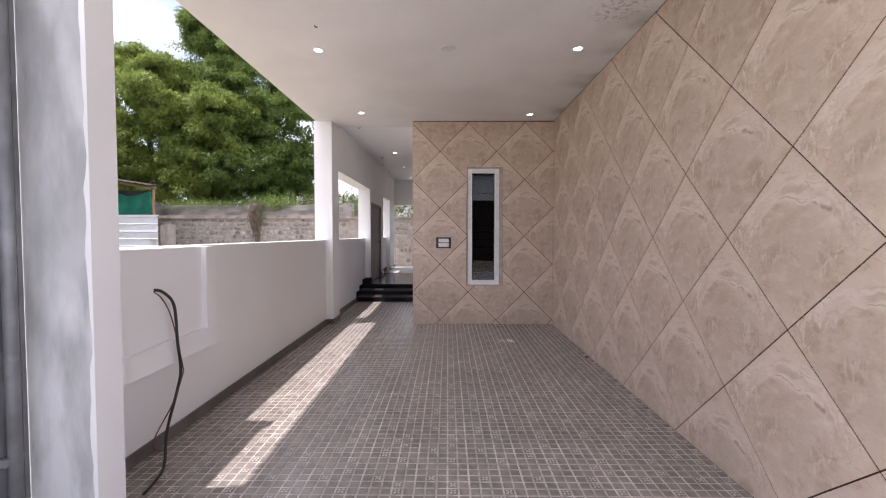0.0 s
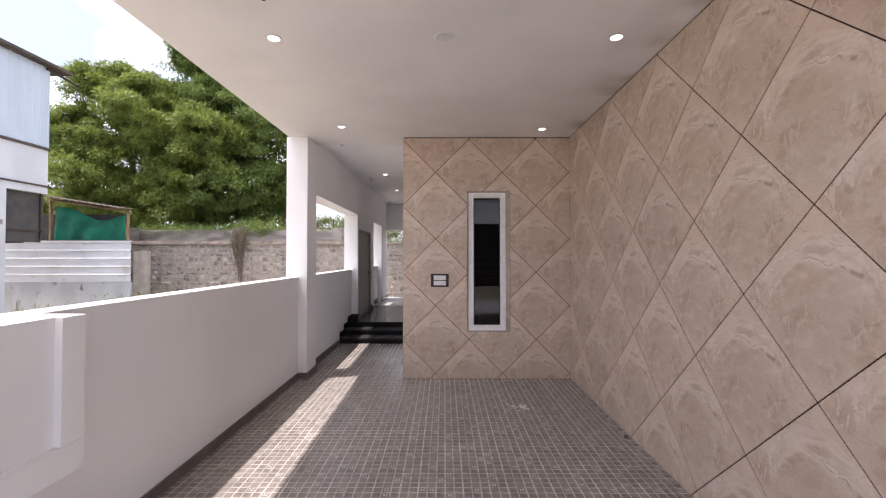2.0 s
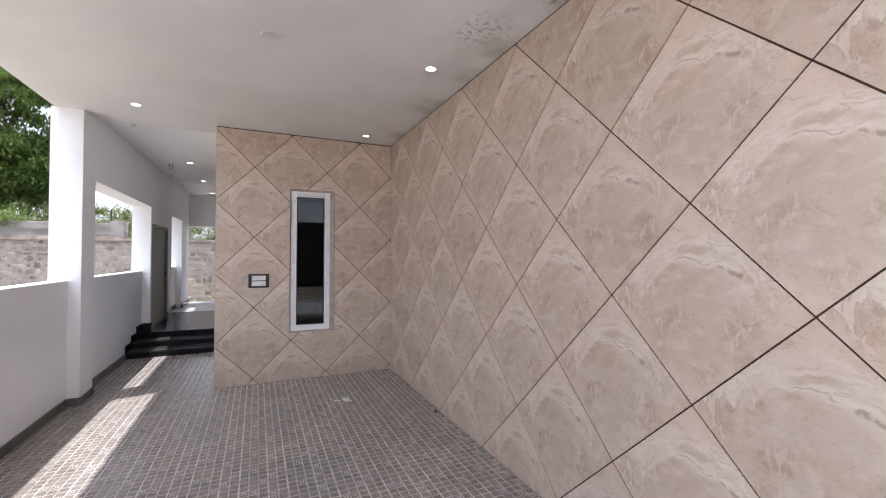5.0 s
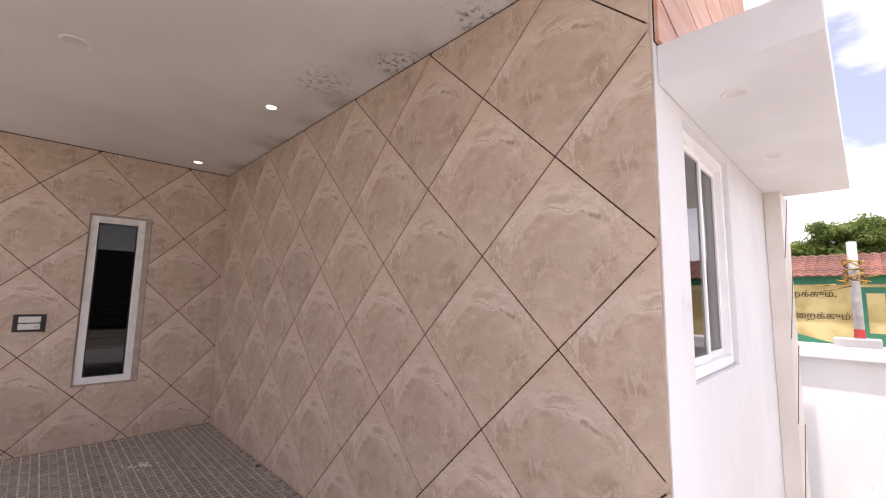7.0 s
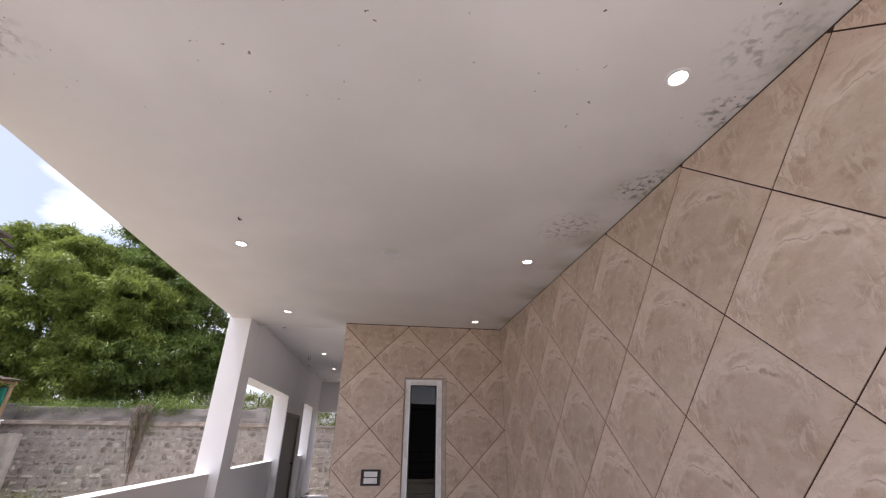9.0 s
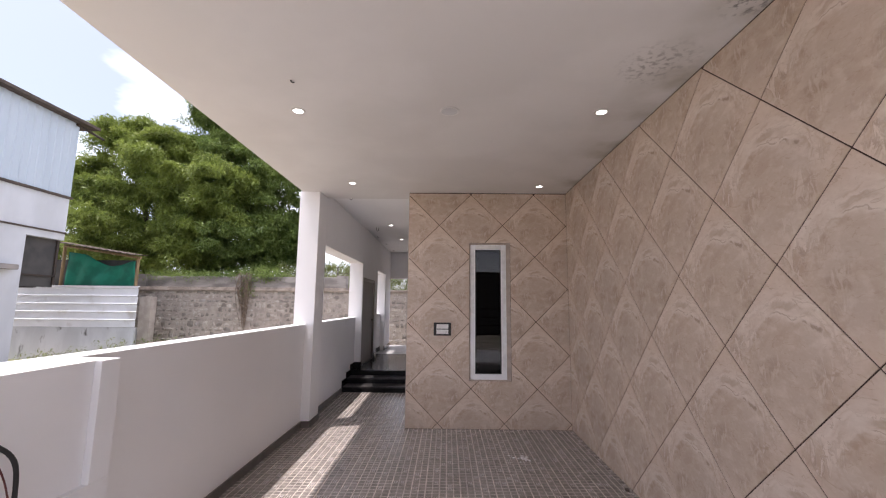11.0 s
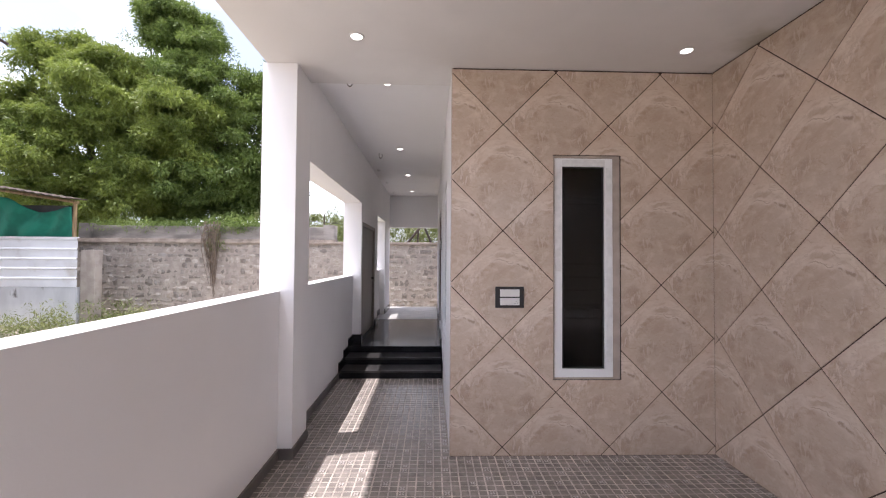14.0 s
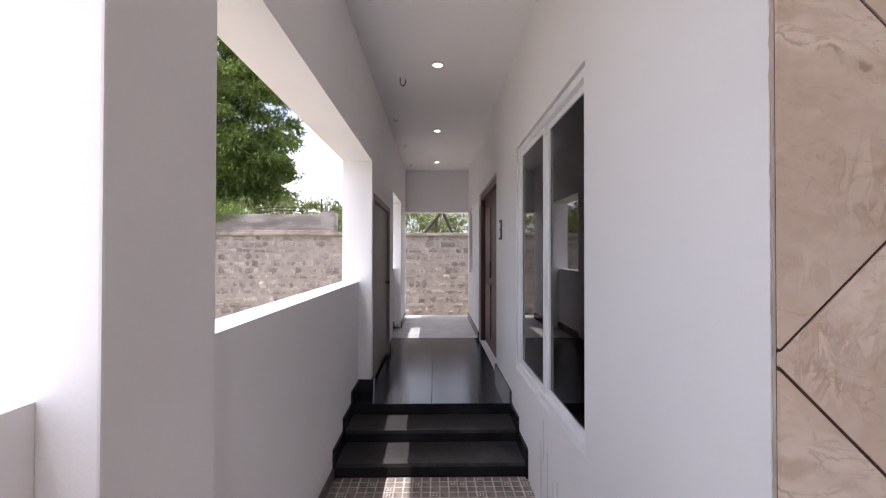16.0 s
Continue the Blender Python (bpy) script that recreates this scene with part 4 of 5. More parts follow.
def leaves_mesh(name, centres, radii, per, size, seed, mat, flat=0.75, droop=0.5):
    """Many small pointed leaves in loose sprays round the centres."""
    r = np.random.default_rng(seed)
    c = np.repeat(np.asarray(centres, float), per, 0)
    rad = np.repeat(np.asarray(radii, float), per)[:, None]
    n = len(c)
    way = r.normal(size=(n, 3))
    way /= np.linalg.norm(way, axis=1)[:, None]
    dist = r.random(n)[:, None] ** 0.5
    p = c + way * rad * dist * np.array((1, 1, flat))
    long = way * 0.8 + r.normal(size=(n, 3)) * 0.6 - np.array((0, 0, droop))
    long /= np.linalg.norm(long, axis=1)[:, None]
    side = np.cross(long, np.array((0, 0, 1.0)) + r.normal(size=(n, 3)) * 0.5)
    side /= np.linalg.norm(side, axis=1)[:, None] + 1e-9
    s = size * (0.6 + 0.8 * r.random(n))[:, None]
    v = np.stack([p, p + long * s * 0.45 + side * s * 0.13, p + long * s, p + long * s * 0.45 - side * s * 0.13], 1).reshape(-1, 3)
    me = bpy.data.meshes.new(name)
    me.vertices.add(4 * n)
    me.vertices.foreach_set("co", v.ravel())
    me.loops.add(4 * n)
    me.loops.foreach_set("vertex_index", np.arange(4 * n))
    me.polygons.add(n)
    me.polygons.foreach_set("loop_start", np.arange(0, 4 * n, 4))
    me.polygons.foreach_set("loop_total", np.full(n, 4))
    me.update()
    me.materials.append(mat)
    return me


def tree(label, base, lobes, per, leaf, seed, mat, sprays=150):
    """A tapered trunk, a limb to each lobe of the crown, and loose sprays of leaves round each lobe."""
    r = random.Random(seed)
    t = thing("tree", label, "tree", "trees behind the stone wall", at=pose(*base))
    top = max(z + h for _, _, z, _, h in lobes) - base[2]
    fork = 0.3 * top
    part("trunk", tube([(0, 0, 0), (0.08, 0.05, fork * 0.5), (0.0, 0.1, fork), (0.1, 0.1, fork * 1.5)], 0.34, 10, 0.2), M["bark"], t, smooth=True)
    centres, radii = [], []
    for x, y, z, w, h in lobes:
        end = Vector((x - base[0], y - base[1], z - base[2]))
        start = Vector((0, 0.1, fork))
        mid = start.lerp(end, 0.5) + Vector((0, 0, 0.2 * w))
        part("limb", tube([start, mid, end], 0.14, 7, 0.04), M["bark"], t, smooth=True)
        clumps = max(6, sprays // 8)
        for k in range(clumps):
            d = Vector((r.gauss(0, 1), r.gauss(0, 1), r.gauss(0, 1))).normalized()
            lump = (0.86 + 0.5 * noise.noise(d * 2.4 + end)) * r.uniform(0.72, 1.04)
            mid = end + Vector((d.x * w, d.y * w, d.z * h)) * lump
            size = r.uniform(0.34, 0.72)
            for j in range(7):
                a, q = r.uniform(0, 6.28), r.random() ** 0.5
                centres.append((mid.x + size * q * math.cos(a), mid.y + size * q * math.sin(a), mid.z + 0.5 * size * (1 - 1.5 * q * q)))
                radii.append(r.uniform(0.2, 0.5))
        for k in range(sprays // 4):
            d = Vector((r.gauss(0, 1), r.gauss(0, 1), r.gauss(0, 1))).normalized() * r.random() ** 0.5
            centres.append((end.x + 0.75 * d.x * w, end.y + 0.75 * d.y * w, end.z + 0.75 * d.z * h))
            radii.append(r.uniform(0.3, 0.5))
    ob = new("crown", leaves_mesh("crown", centres, radii, per, leaf, seed, mat, 0.55, 0.45))
    ob.parent = t
    return t


tree("large leafy tree with bright feathery green foliage", (-13.2, 13.4, -0.3),
     [(-14.2, 13.0, 7.6, 2.3, 2.1), (-12.2, 12.8, 7.0, 2.3, 1.9), (-15.6, 13.2, 5.6, 2.0, 1.9), (-13.4, 12.2, 5.2, 2.5, 1.9), (-11.2, 12.4, 5.4, 2.1, 1.9),
      (-9.8, 12.6, 6.6, 1.9, 1.6), (-14.6, 13.4, 9.3, 1.3, 1.2), (-12.6, 13.2, 8.8, 1.2, 1.0), (-16.4, 13.4, 7.2, 1.1, 1.2), (-15.4, 13.2, 3.6, 1.8, 1.3), (-12.3, 12.6, 3.7, 2.3, 1.3)], 165, 0.155, 3, M["leaf_light"], 170)
tree("taller leafy tree with deep green foliage", (-8.6, 14.4, -0.3),
     [(-9.0, 14.2, 8.3, 2.2, 2.0), (-7.6, 14.2, 6.4, 2.0, 1.9), (-10.6, 14.2, 9.7, 1.7, 1.7), (-11.4, 14.2, 11.1, 1.0, 1.3), (-10.3, 14.2, 10.9, 1.0, 1.1), (-8.6, 13.6, 4.6, 2.3, 1.6), (-7.1, 14.0, 4.4, 1.3, 1.3),
      (-10.6, 14.4, 4.4, 2.2, 1.7), (-7.0, 14.4, 8.2, 1.2, 1.4), (-11.0, 14.6, 7.2, 2.0, 1.8)], 165, 0.155, 5, M["leaf_dark"], 170)


def bush(name, label, rows, per, leaf, seed, mat, category="bush"):
    r = random.Random(seed)
    centres, radii = [], []
    for x0, x1, y0, y1, z0, z1, count in rows:
        for k in range(count):
            centres.append((r.uniform(x0, x1), r.uniform(y0, y1), z0 + (z1 - z0) * r.random() ** 1.3))
            radii.append(r.uniform(0.12, 0.34))
    return tagged(new(name, leaves_mesh(name, centres, radii, per, leaf, seed, mat)), label, category, kind="stuff")


bush("hedge", "low green bushes behind the stone boundary wall", [(-7, -2.6, 11.0, 13.0, 0.8, 2.7, 420), (-6.6, -3.0, 12, 14, 1.5, 3.3, 120), (-3.2, 7, 14.0, 16.0, 0.8, 3.2, 620)], 70, 0.16, 31, M["leaf_weed"])
bush("far_thicket", "dense dark green thicket under the trees", [(-19, -6.5, 15.5, 18.0, 0.5, 4.6, 620), (-12, -7, 13.0, 15.0, 1.6, 3.6, 160)], 60, 0.19, 37, M["leaf_dark"], "thicket")
bush("wall_top_creeper", "leafy creeper trailing along the wall top", [(-10.6, -5.2, WY + 0.0, WY + 0.5, 2.44, 2.64, 170), (-7.0, -5.6, WY - 0.1, WY + 0.4, 2.4, 2.85, 60), (-6.85, -6.45, WY - 0.18, WY - 0.02, 1.9, 2.5, 9)], 26, 0.085, 33, M["leaf_dark"], "creeper")
bush("weeds", "ragged green weeds on the bare plot", [(-10.4, -6.4, 5.0, 8.8, -0.3, -0.05, 300), (-9.3, -8.4, 8.0, 9.0, -0.3, 0.0, 14), (-12, -9.9, 6.6, 7.8, -0.3, 0.1, 30), (-10.3, -7.6, 7.2, 9.0, -0.3, 0.32, 45)], 30, 0.10, 35, M["leaf_weed"], "weeds")

# fence angles and wire on the wall top
fence = thing("fence_post", "bent dark iron fence angle on the wall top", "fence post", at=pose(-3.5, WY + 0.2, 2.5))
part("angle", boxes((-0.02, 0.02, -0.006, 0.006, -0.42, 0.42), bevel=0.002), M["iron"], fence)
part("wire", tube([(-1.9, 0, 0.12), (-1.0, 0.02, 0.2), (0, 0, 0.16), (0.6, 0.02, 0.1), (1.0, 0, 0.0)], 0.008, 5), M["iron"], fence, "loose strand of wire")
part("wire", tube([(-1.7, 0.02, 0.02), (-0.9, 0.0, 0.12), (0, 0.01, 0.05), (0.5, 0.0, 0.2), (0.9, 0.02, 0.1)], 0.008, 5), M["iron"], fence)
strut = thing("timber_strut", "crossed dark poles leaning behind the stone wall", "poles", at=pose(0, WY + 1.2, 0))
part("pole", tube([(-1.35, 0, 1.6), (-0.35, 0.0, 2.85)], 0.045, 7), M["iron"], strut)
part("pole", tube([(-0.45, 0.05, 2.75), (0.0, 0.05, 1.7)], 0.04, 7), M["iron"], strut)
part("pole", tube([(-0.75, 0.1, -0.3), (-0.6, 0.1, 2.6)], 0.035, 7), M["iron"], strut)


# ---- sheet fence, shed and house on the next plot ----
def ribbed(bm, x0, x1, y, z0, z1, ribs, depth=0.03, thick=0.006, along="z"):
    """A sheet with trapezoid ribs, across its height (along 'z') or across its length ('y', the sheet then lies in x = y)."""
    prof = []
    lo, hi = (z0, z1) if along == "z" else (x0, x1)
    step = (hi - lo) / ribs
    for k in range(ribs):
        a = lo + k * step
        prof += [(a, 0), (a + step * 0.74, 0), (a + step * 0.82, depth), (a + step * 0.93, depth)]
    prof.append((hi, 0))
    for (p, d), (q, e) in zip(prof, prof[1:]):
        if along == "z":
            quad = [(x0, y - d, p), (x1, y - d, p), (x1, y - e, q), (x0, y - e, q)]
            back = [(v[0], v[1] + thick, v[2]) for v in quad]
        else:
            quad = [(y + d, p, z0), (y + d, p, z1), (y + e, q, z1), (y + e, q, z0)]
            back = [(v[0] - thick, v[1], v[2]) for v in quad]
        bm.faces.new([bm.verts.new(v) for v in quad])
        bm.faces.new([bm.verts.new(v) for v in reversed(back)])


fence = thing("sheet_fence", "white profiled metal sheet fence on a whitewashed block base", "fence", at=pose(0, 0, 0))
bm = bmesh.new()
ribbed(bm, -14.5, -9.53, 7.88, 0.74, 2.03, 5)
part("sheet", bm, M["tin"], fence)
part("top_rail", boxes((-14.5, -9.52, 7.84, 7.92, 2.03, 2.06), bevel=0.004), M["tin"], fence)
part("base_wall", boxes((-14.5, -9.54, 7.89, 8.05, -0.3, 0.73)), M["shabby"], fence, "stained whitewashed base wall")
post = structure("concrete_post", boxes((-9.5, -9.12, 7.95, 8.2, -0.3, 1.72), bevel=0.015), M["mortar"], "weathered concrete post beside the sheet fence", "post")

shed = thing("shed", "makeshift shed with a rusty roof and a green shade cloth", "shed", at=pose(-0.25, 0.42, -0.27))
bm = bmesh.new()
edge = []
for k in range(49):
    x = -12.2 + k * 2.72 / 48
    z = 3.76 - 0.155 * (x + 12.2) + 0.014 * math.cos(math.pi * k / 2)
    edge.append([bm.verts.new((x, y, z + h + 0.055 * (y - 7.35))) for y, h in ((7.35, 0), (8.0, 0), (8.0, 0.015), (7.35, 0.015))])
for p, q in zip(edge, edge[1:]):
    for k in range(4):
        bm.faces.new((p[k], p[(k + 1) % 4], q[(k + 1) % 4], q[k]))
bm.faces.new(edge[0])
bm.faces.new(list(reversed(edge[-1])))
part("roof", bm, M["rust_roof"], shed, "rusty corrugated sheet roof")
bm = bmesh.new()
for x in (-9.62, -12.15):
    cyl(bm, (x, 7.75, 0), (x, 7.75, 3.72 - 0.155 * (x + 12.2)), 0.05)
    part("post", bm, M["timber"], shed)
    bm = bmesh.new()
bm.free()
bm = bmesh.new()
cyl(bm, (-12.1, 7.7, 3.68), (-9.5, 7.7, 3.283), 0.045)
part("beam", bm, M["timber"], shed)
# dark sheet in place of the shade under the shed roof
part("dark_back", boxes((-13.4, -9.75, 7.93, 7.98, 0, 3.22)), M["shade_dark"], shed, "dark sheet standing for the shade inside the shed")
bm = bmesh.new()
nx, nz = 36, 16
grid = []
for i in range(nx + 1):
    u = i / nx
    row = []
    for j in range(nz + 1):
        w = j / nz
        sag = 0.34 * math.sin(math.pi * min(1.0, max(0.0, (u - 0.25) / 0.75))) ** 1.5
        top = 3.52 - 0.155 * (u * 2.0 + 0.3) - sag * 0.8
        z = 2.3 + (top - 2.3) * w
        fold = 0.05 * math.sin(9 * u + 3.0 * w) * (1 - 0.3 * w) + 0.03 * math.sin(23 * u - 5 * w)
        row.append(bm.verts.new((-12.0 + 2.35 * u, 7.72 + fold, z)))
    grid.append(row)
for i in range(nx):
    for j in range(nz):
        bm.faces.new((grid[i][j], grid[i + 1][j], grid[i + 1][j + 1], grid[i][j + 1]))
cloth = part("shade_cloth", bm, M["cloth"], shed, "sagging green shade cloth", smooth=True)
cloth.modifiers.new("thickness", "SOLIDIFY").thickness = 0.006

hut = thing("neighbour_house", "white two-storey neighbour building with pale blue metal cladding above", "house", at=pose(0, 0, -0.3))
part("wall", wall_bm("y", -4.0, 5.57, -10.3, -10.0, 0.0, 4.7, [(4.55, 5.57, 0.0, 3.5)]), M["hut_white"], hut, "whitewashed wall")
part("wall", wall_bm("x", -16.0, -10.3, 5.3, 5.57, 3.5, 4.7), M["hut_white"], hut)
# dark panel in place of the shade inside the opening
part("recess", boxes((-13.0, -10.3, 5.2, 5.28, 2.2, 3.5)), M["shade_dark"], hut, "dark panel standing for the shade behind the screen")
part("wall", boxes((-16.0, -10.3, 4.4, 4.55, 0.0, 3.5)), M["hut_white"], hut)
bm = bmesh.new()
ribbed(bm, -4.0, 5.57, -9.99, 4.72, 6.86, 48, 0.02, 0.01, along="y")
part("cladding", bm, M["blue_tin"], hut, "pale blue profiled metal sheet")
part("ledge", boxes((-10.3, -9.93, -4.0, 5.6, 4.66, 4.72), bevel=0.004), M["rust_roof"], hut, "dark flashing strip")
part("ledge", boxes((-10.0, -9.96, -4.0, 5.57, 3.68, 3.72)), M["rust_roof"], hut)
part("balcony_slab", boxes((-10.3, -9.8, -4.0, 4.3, 2.6, 2.72), bevel=0.008), M["old_plaster"], hut)
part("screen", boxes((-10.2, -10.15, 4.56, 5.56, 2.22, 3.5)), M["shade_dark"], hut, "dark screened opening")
part("screen_rail", boxes((-10.14, -10.1, 4.55, 5.56, 2.5, 2.54), (-10.14, -10.1, 5.5, 5.56, 2.28, 3.5)), M["iron"], hut)
part("roof", boxes((-16.4, -9.75, -4.3, 6.0, 6.84, 6.92), bevel=0.01), M["rust_roof"], hut, "dark sheet roof with an overhang")
part("far_wall", boxes((-16.0, -15.8, -4.0, 5.3, 0, 6.8), (-15.8, -10.3, -4.0, -3.8, 0, 6.8), (-15.8, -10.05, 5.4, 5.56, 4.7, 6.84)), M["blue_tin"], hut)
bm = bmesh.new()
cyl(bm, (-9.95, 5.45, 6.8), (-9.95, 6.35, 6.72), 0.035)
part("gutter_pipe", bm, M["iron"], hut)

# ---- street side: compound wall, pole, painted building ----
comp = structure("compound_wall", boxes((5.6, 5.75, -14.0, -5.2, -0.3, 1.08)), M["front"], "white compound wall towards the street", "wall")
part("coping", boxes((5.52, 5.83, -14.0, -5.12, 1.08, 1.19), bevel=0.008), M["front"], comp)
part("kerb_block", boxes((5.54, 5.8, -5.75, -5.45, 1.19, 1.26), bevel=0.01), M["cement"], comp)
pole = thing("service_pole", "grey pipe with a red band and coiled yellow wires", "pole", at=pose(5.66, -5.62, 1.25))
bm = bmesh.new()
cyl(bm, (0, 0, 0), (0, 0, 0.86), 0.035)
part("pipe", bm, M["pole"], pole, smooth=True)
bm = bmesh.new()
cyl(bm, (0, 0, 0.02), (0, 0, 0.09), 0.038)
part("band", bm, M["red"], pole, "red painted band")
rng = random.Random(12)
coil = [(0.055 * math.cos(a) * rng.uniform(0.8, 1.5), 0.055 * math.sin(a) * rng.uniform(0.8, 1.5), 0.52 + 0.012 * a * 0.5 + rng.uniform(-0.03, 0.03)) for a in np.arange(0, 30, 0.8)]
part("wire_coil", tube(coil, 0.008, 5), M["wire"], pole, "untidy yellow wire coil")
for k in range(4):
    part("wire_end", tube([coil[4 * k], (0.0, rng.uniform(-0.2, 0.2), 0.5), (-0.05, rng.uniform(-0.3, 0.3), 0.42 + 0.05 * k)], 0.006, 5), M["wire"], pole)

school = thing("street_building", "long yellow and green painted building with a red tiled roof", "building", at=pose(20, 0, -0.3))
part("wall", boxes((0, 0.3, -16, 6, 0, 2.8)), M["ochre"], school, "yellow painted wall")
part("eave_strip", boxes((-0.03, -0.002, -16, 6, 2.5, 2.78)), M["green_paint"], school)
part("base_strip", boxes((-0.03, -0.002, -16, 6, 0.1, 0.42)), M["green_paint"], school)
bm = bmesh.new()
pts = [(-0.02, -2.6 - 0.2 * k, 0.45 + 0.55 * math.cos(0.2 * k * 0.55) ** 2) for k in range(15)]
low = [(-0.02, p[1], p[2] - 0.28) for p in pts]
for a, b, c, d in zip(pts, pts[1:], low[1:], low):
    bm.faces.new([bm.verts.new(v) for v in (a, b, c, d)])
part("painted_arc", bm, M["green_paint"], school)
part("painted_panel", boxes((-0.012, -0.003, -9.0, -5.55, 0.45, 2.4)), M["green_paint"], school)
for k in range(6):
    part("painted_block", boxes((-0.018, -0.013, -6.1 - 0.62 * k, -5.68 - 0.62 * k, 0.9, 2.2)), M["ochre"], school)
for k in range(80):
    y0 = -16.2 + 0.28 * k
    me = bpy.data.meshes.get("roof_tile_row")
    if not me:
        bm = bmesh.new()
        for s in range(9):
            x0, z0 = -0.45 + 0.28 * s, 2.78 + 0.1 * s
            v = [bm.verts.new(p) for p in ((x0, 0.0, z0), (x0 + 0.3, 0.0, z0 + 0.09), (x0, 0.14, z0 + 0.06), (x0 + 0.3, 0.14, z0 + 0.15), (x0, 0.28, z0), (x0 + 0.3, 0.28, z0 + 0.09), (x0, 0.14, z0 - 0.02))]
            bm.faces.new((v[0], v[1], v[3], v[2]))
            bm.faces.new((v[2], v[3], v[5], v[4]))
            bm.faces.new((v[0], v[2], v[6]))
            bm.faces.new((v[2], v[4], v[6]))
        me = mesh_of("roof_tile_row", bm, M["roof_tile"])
    ob = new("roof_tile", me)
    ob.parent = school
    ob.location = (0, y0, 0)
for text, y, z, s in (("மைறக்கும்,", -3.2, 2.08, 0.29), ("முைறக்கும்!", -3.42, 1.32, 0.29)):
    cu = bpy.data.curves.new("lettering", "FONT")
    cu.body, cu.size, cu.extrude = text, s, 0.004
    cu.materials.append(M["letter"])
    ob = new("lettering", cu)
    ob.parent = school
    ob.matrix_basis = pose(-0.02, y, z, 90, 0, -90)
tree("round green tree behind the red roof", (31, -4.6, -0.3), [(31, -4.8, 4.7, 1.6, 1.3), (31, -3.5, 4.1, 1.1, 0.9), (31.3, -6.2, 4.8, 1.5, 1.2), (31, -4.6, 3.5, 2.1, 1.1), (31, -7.8, 4.3, 1.7, 1.4)], 90, 0.2, 9, M["leaf_dark"], 150)


# ---- tiles, planks and stones ----
def clip(poly, axis, limit, keep_less):
    out = []
    for i, p in enumerate(poly):
        q = poly[(i + 1) % len(poly)]
        inp, inq = (p[axis] <= limit) == keep_less, (q[axis] <= limit) == keep_less
        if inp:
            out.append(p)
        if inp != inq:
            t = (limit - p[axis]) / (q[axis] - p[axis])
            out.append((p[0] + t * (q[0] - p[0]), p[1] + t * (q[1] - p[1])))
    return out


def inside_rect(poly, u0, u1, z0, z1):
    for axis, limit, less in ((0, u0, False), (0, u1, True), (1, z0, False), (1, z1, True)):
        if len(poly) < 3:
            return []
        poly = clip(poly, axis, limit, less)
    return poly if len(poly) >= 3 else []


def area(poly):
    return 0.5 * abs(sum(p[0] * q[1] - q[0] * p[1] for p, q in zip(poly, poly[1:] + poly[:1])))


def slab_bm(polys, thick):
    bm = bmesh.new()
    for poly in polys:
        a = [bm.verts.new((u, 0.0, z)) for u, z in poly]
        b = [bm.verts.new((u, thick, z)) for u, z in poly]
        bm.faces.new(a)
        for i in range(len(a)):
            j = (i + 1) % len(a)
            bm.faces.new((a[i], a[j], b[j], b[i]))
    return bm


D, HALF = 0.854, 0.5968 / math.sqrt(2)


def diamond_tiles(parent, u_vertex, z_vertex, u0, u1, z0, z1, opening, place):
    """Square tiles set on their corners; place(u, z) gives a tile's pose. Tiles are cut at the wall's edges and round the opening."""
    whole = None
    for i in range(-30, 31):
        for j in range(-10, 11):
            if (i + j) % 2 == 0:
                continue
            u, z = u_vertex + i * D / 2, z_vertex + j * D / 2
            poly = [(u - HALF, z), (u, z - HALF), (u + HALF, z), (u, z + HALF)]
            cut = inside_rect(poly, u0, u1, z0, z1)
            if not cut or area(cut) < 2e-4:
                continue
            pieces = [cut]
            if opening:
                a, b, c, d = opening
                pieces = [inside_rect(cut, u0, a, z0, z1), inside_rect(cut, b, u1, z0, z1), inside_rect(cut, a, b, z0, c), inside_rect(cut, a, b, d, z1)]
                if abs(sum(area(p) for p in pieces if p) - area(cut)) < 1e-6:
                    pieces = [cut]
                pieces = [p for p in pieces if p and area(p) > 1e-5]
                if not pieces:
                    continue
            local = [[(p[0] - u, p[1] - z) for p in q] for q in pieces]
            if len(pieces) == 1 and abs(area(pieces[0]) - 2 * HALF * HALF) < 1e-6:
                whole = whole or mesh_of("tile", slab_bm(local, 0.0075), M["onyx"])
                me = whole
            else:
                me = mesh_of("tile", slab_bm(local, 0.0075), M["onyx"])
            ob = new("tile", me)
            ob.parent = parent
            ob.matrix_basis = place(u, z)


diamond_tiles(wall_north, 0.412, 1.775, 0.001, 2.124, 0.0, ZC - 0.011, WIN_E, lambda u, z: pose(u, 0.0, z))
# on the long wall the tile's own x runs towards -y
diamond_tiles(wall_east, 3.465, 1.775, 0.001, 5.164, 0.0, ZC - 0.011, None, lambda u, z: pose(2.125, -u, z, 0, 0, -90))

# diagonal planks on the street front, up to the white fin
part("plank_bed", boxes((2.15, 4.118, -5.176, -5.1705, 2.575, 5.38)), M["joint"], wall_south, "dark gaps between the planks")
for k in range(-4, 14):
    c = 0.30 * k + 0.209
    ca, sa = math.cos(radians(-18)), math.sin(radians(-18))
    strip = [(2.15 + ca * s - sa * t, 2.57 + sa * s + ca * t) for s, t in ((-6, c), (6, c), (6, c + 0.286), (-6, c + 0.286))]
    cut = inside_rect(strip, 2.15, 4.116, 2.575, 5.38)
    if cut and area(cut) > 1e-3:
        ob = part("plank", slab_bm([cut], 0.014), M["plank"], wall_south)
        ob.location = (0, -5.1905, 0)


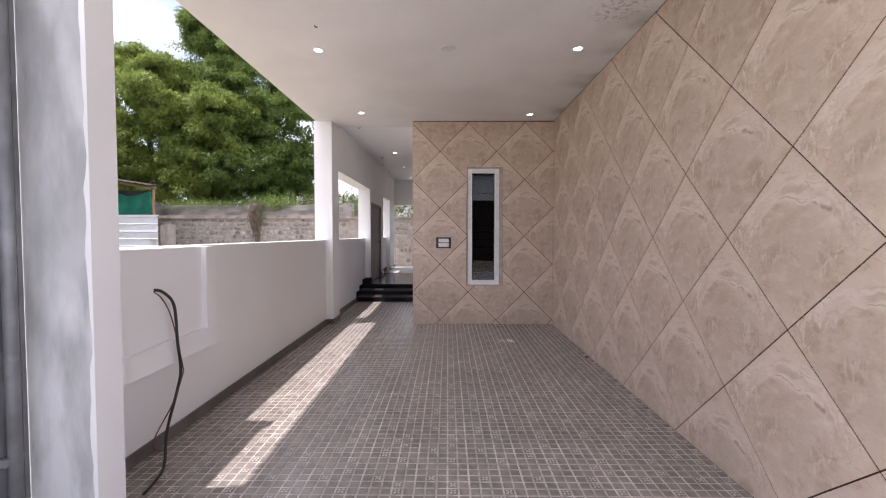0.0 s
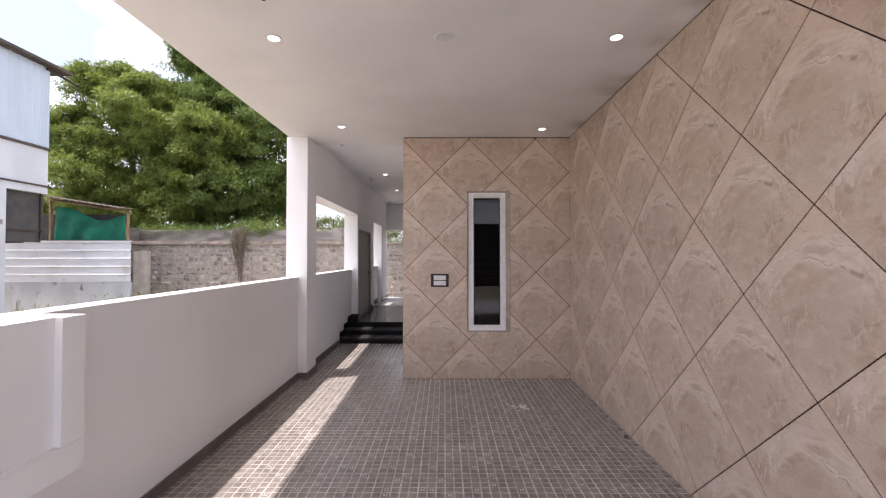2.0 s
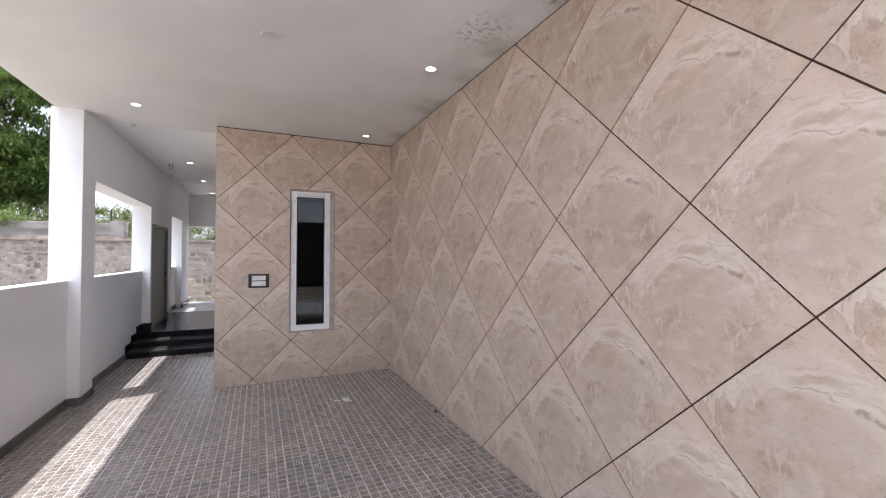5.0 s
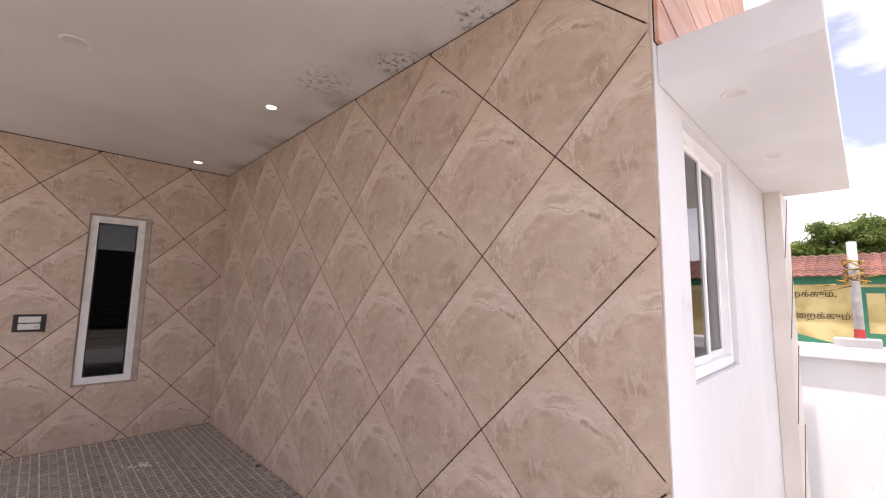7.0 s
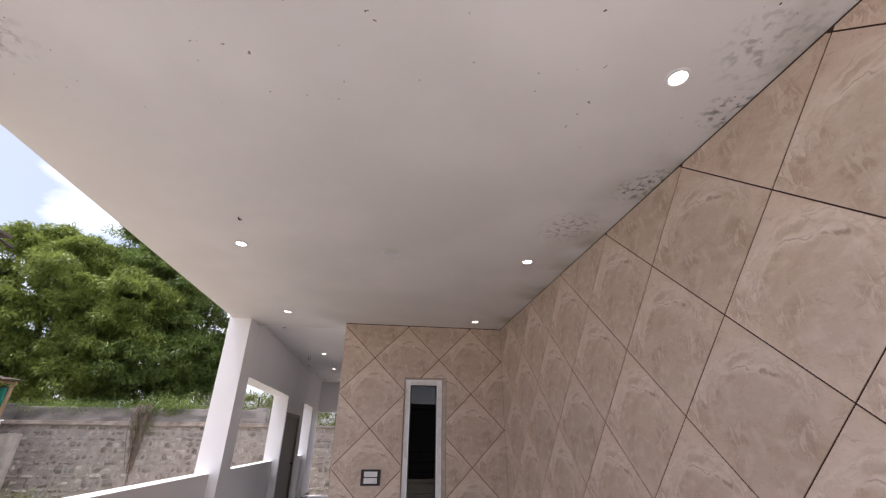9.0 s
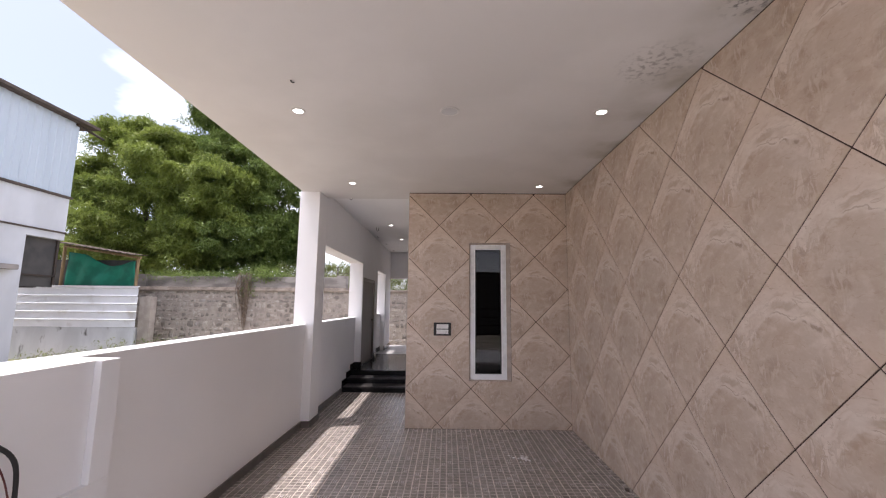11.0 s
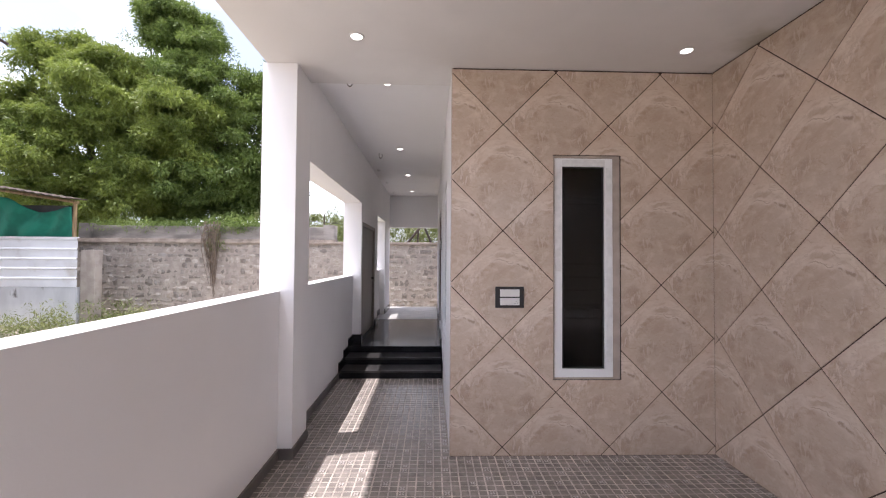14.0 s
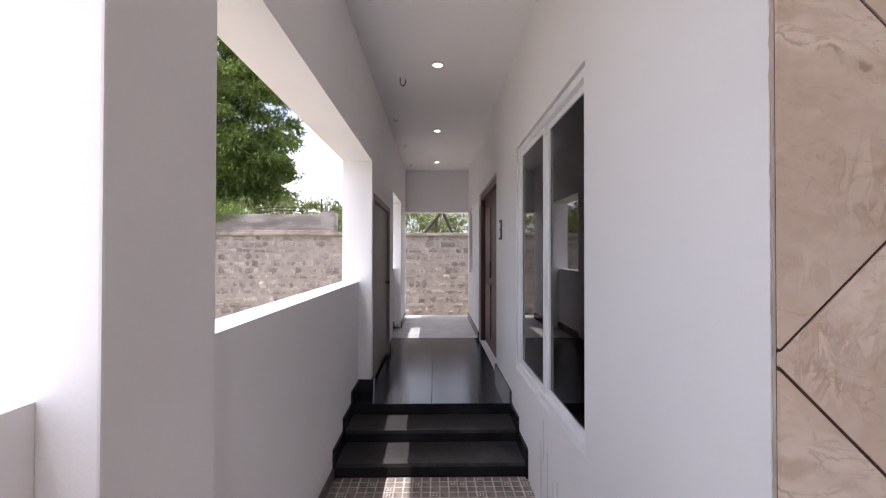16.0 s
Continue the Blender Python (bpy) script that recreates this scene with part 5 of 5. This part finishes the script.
def parking_tile(cols, seed):
    """A 300 mm chequered tile: rows of raised square pads with shallow grooves, a few pads with pale marks."""
    r = random.Random(seed)
    w = 0.06 * cols
    bm = bmesh.new()

    def quad(pts, mat):
        f = bm.faces.new([bm.verts.new(p) for p in pts])
        f.material_index = mat

    e = 0.0012
    quad([(e, e, -0.0022), (w - e, e, -0.0022), (w - e, 0.3 - e, -0.0022), (e, 0.3 - e, -0.0022)], 1)
    marked = {(1, 1), (cols - 1, 3)} | {(r.randrange(cols), r.randrange(5))}
    for i in range(cols):
        for j in range(5):
            x0, y0 = 0.06 * i + 0.0055, 0.06 * j + 0.0055
            x1, y1 = x0 + 0.049, y0 + 0.049
            b = 0.0015
            top = [(x0 + b, y0 + b, 0), (x1 - b, y0 + b, 0), (x1 - b, y1 - b, 0), (x0 + b, y1 - b, 0)]
            low = [(x0, y0, -0.002), (x1, y0, -0.002), (x1, y1, -0.002), (x0, y1, -0.002)]
            quad(top, 0)
            for k in range(4):
                quad([low[k], low[(k + 1) % 4], top[(k + 1) % 4], top[k]], 0)
            if (i, j) in marked:
                cx, cy = (x0 + x1) / 2, (y0 + y1) / 2
                for a in (0.785, 2.356, 3.927, 5.498):
                    ux, uy = math.cos(a), math.sin(a)
                    quad([(cx + ux * p - uy * q, cy + uy * p + ux * q, 0.0006) for p, q in ((0.005, -0.0045), (0.02, -0.0055), (0.022, 0.0055), (0.005, 0.0045))], 2)
    me = bpy.data.meshes.new("tile")
    bm.to_mesh(me)
    bm.free()
    for m in (M["pad"], M["groove"], M["mark"]):
        me.materials.append(m)
    return me


full = [parking_tile(5, s) for s in range(6)]
narrow = {2: parking_tile(2, 9), 3: parking_tile(3, 10)}
rng = random.Random(2)
for j in range(-20, 7):
    for i in range(12 if j < 0 else 5):
        last = 11 if j < 0 else 4
        me = narrow[3 if j < 0 else 2] if i == last else rng.choice(full)
        ob = new("tile", me)
        ob.parent = floor
        ob.location = (-1.33 + 0.3 * i, 0.3 * j, 0)
        if i == last:
            ob.scale = (0.155 / 0.18 if j < 0 else 0.13 / 0.12, 1, 1)

# granite slabs of the veranda floor
for x0, x1 in ((-1.338, -0.672), (-0.668, -0.002)):
    for k in range(5):
        y0 = 2.70 + 0.532 * k
        part("slab", boxes((x0, x1, y0 - (0.012 if k == 0 else 0), y0 + 0.529, ZL - 0.025, ZL), bevel=0.0015), M["granite"], landing)


def stone_mesh(seed, w, h):
    """One rough rubble block, its face slightly domed and uneven."""
    r = random.Random(seed)
    bm = bmesh.new()
    xs, zs = (0, 0.5 * w, w), (0, 0.5 * h, h)
    g = {}
    for i, x in enumerate(xs):
        for j, z in enumerate(zs):
            mid = (i == 1) + (j == 1)
            g[i, j] = bm.verts.new((x + r.uniform(-0.026, 0.026), -0.012 * mid - r.uniform(0.0, 0.012), z + r.uniform(-0.02, 0.02)))
    for i in range(2):
        for j in range(2):
            bm.faces.new((g[i, j], g[i + 1, j], g[i + 1, j + 1], g[i, j + 1]))
    rim = [(0, 0), (1, 0), (2, 0), (2, 1), (2, 2), (1, 2), (0, 2), (0, 1)]
    back = [bm.verts.new((g[k].co.x, 0.03, g[k].co.z)) for k in rim]
    for k in range(8):
        bm.faces.new((g[rim[k]], back[k], back[(k + 1) % 8], g[rim[(k + 1) % 8]]))
    return bm


rng = random.Random(17)
kinds = {}
rest = bmesh.new()
count = 0
z = -0.3
while z < 1.93:
    h = rng.choice((0.13, 0.16, 0.18, 0.21))
    h = min(h, 1.975 - z)
    x = -10.85 + rng.uniform(0, 0.2)
    while x < 1.6:
        w = rng.choice((0.13, 0.17, 0.2, 0.25, 0.31))
        key = (w, round(h, 3), rng.randrange(3))
        if key not in kinds:
            kinds[key] = mesh_of("stone", stone_mesh(len(kinds), w - 0.018, h - 0.02), M["stone"])
        if -4.6 < x < 0.3 and 0.2 < z and count < 300:
            ob = new("stone", kinds[key])
            ob.parent = stone_wall
            ob.location = (x, WY + 0.025 + rng.uniform(-0.012, 0.012), z)
            count += 1
            ob.scale = (rng.uniform(0.8, 1.05), 1, rng.uniform(0.7, 1.15))
            ob.rotation_euler = (0, radians(rng.uniform(-6, 6)), 0)
        else:
            n0 = len(rest.verts)
            rest.from_mesh(kinds[key])
            rest.verts.ensure_lookup_table()
            sx, sz, lean = rng.uniform(0.8, 1.05), rng.uniform(0.7, 1.15), rng.uniform(-0.1, 0.1)
            off = Vector((x, WY + 0.025 + rng.uniform(-0.012, 0.012), z))
            for v in rest.verts[n0:]:
                v.co = Vector((v.co.x * sx + lean * v.co.z, v.co.y, v.co.z * sz - lean * v.co.x)) + off
        x += w
    z += h
tagged(part("stones", rest, M["stone_far"], stone_wall), kind="stuff")
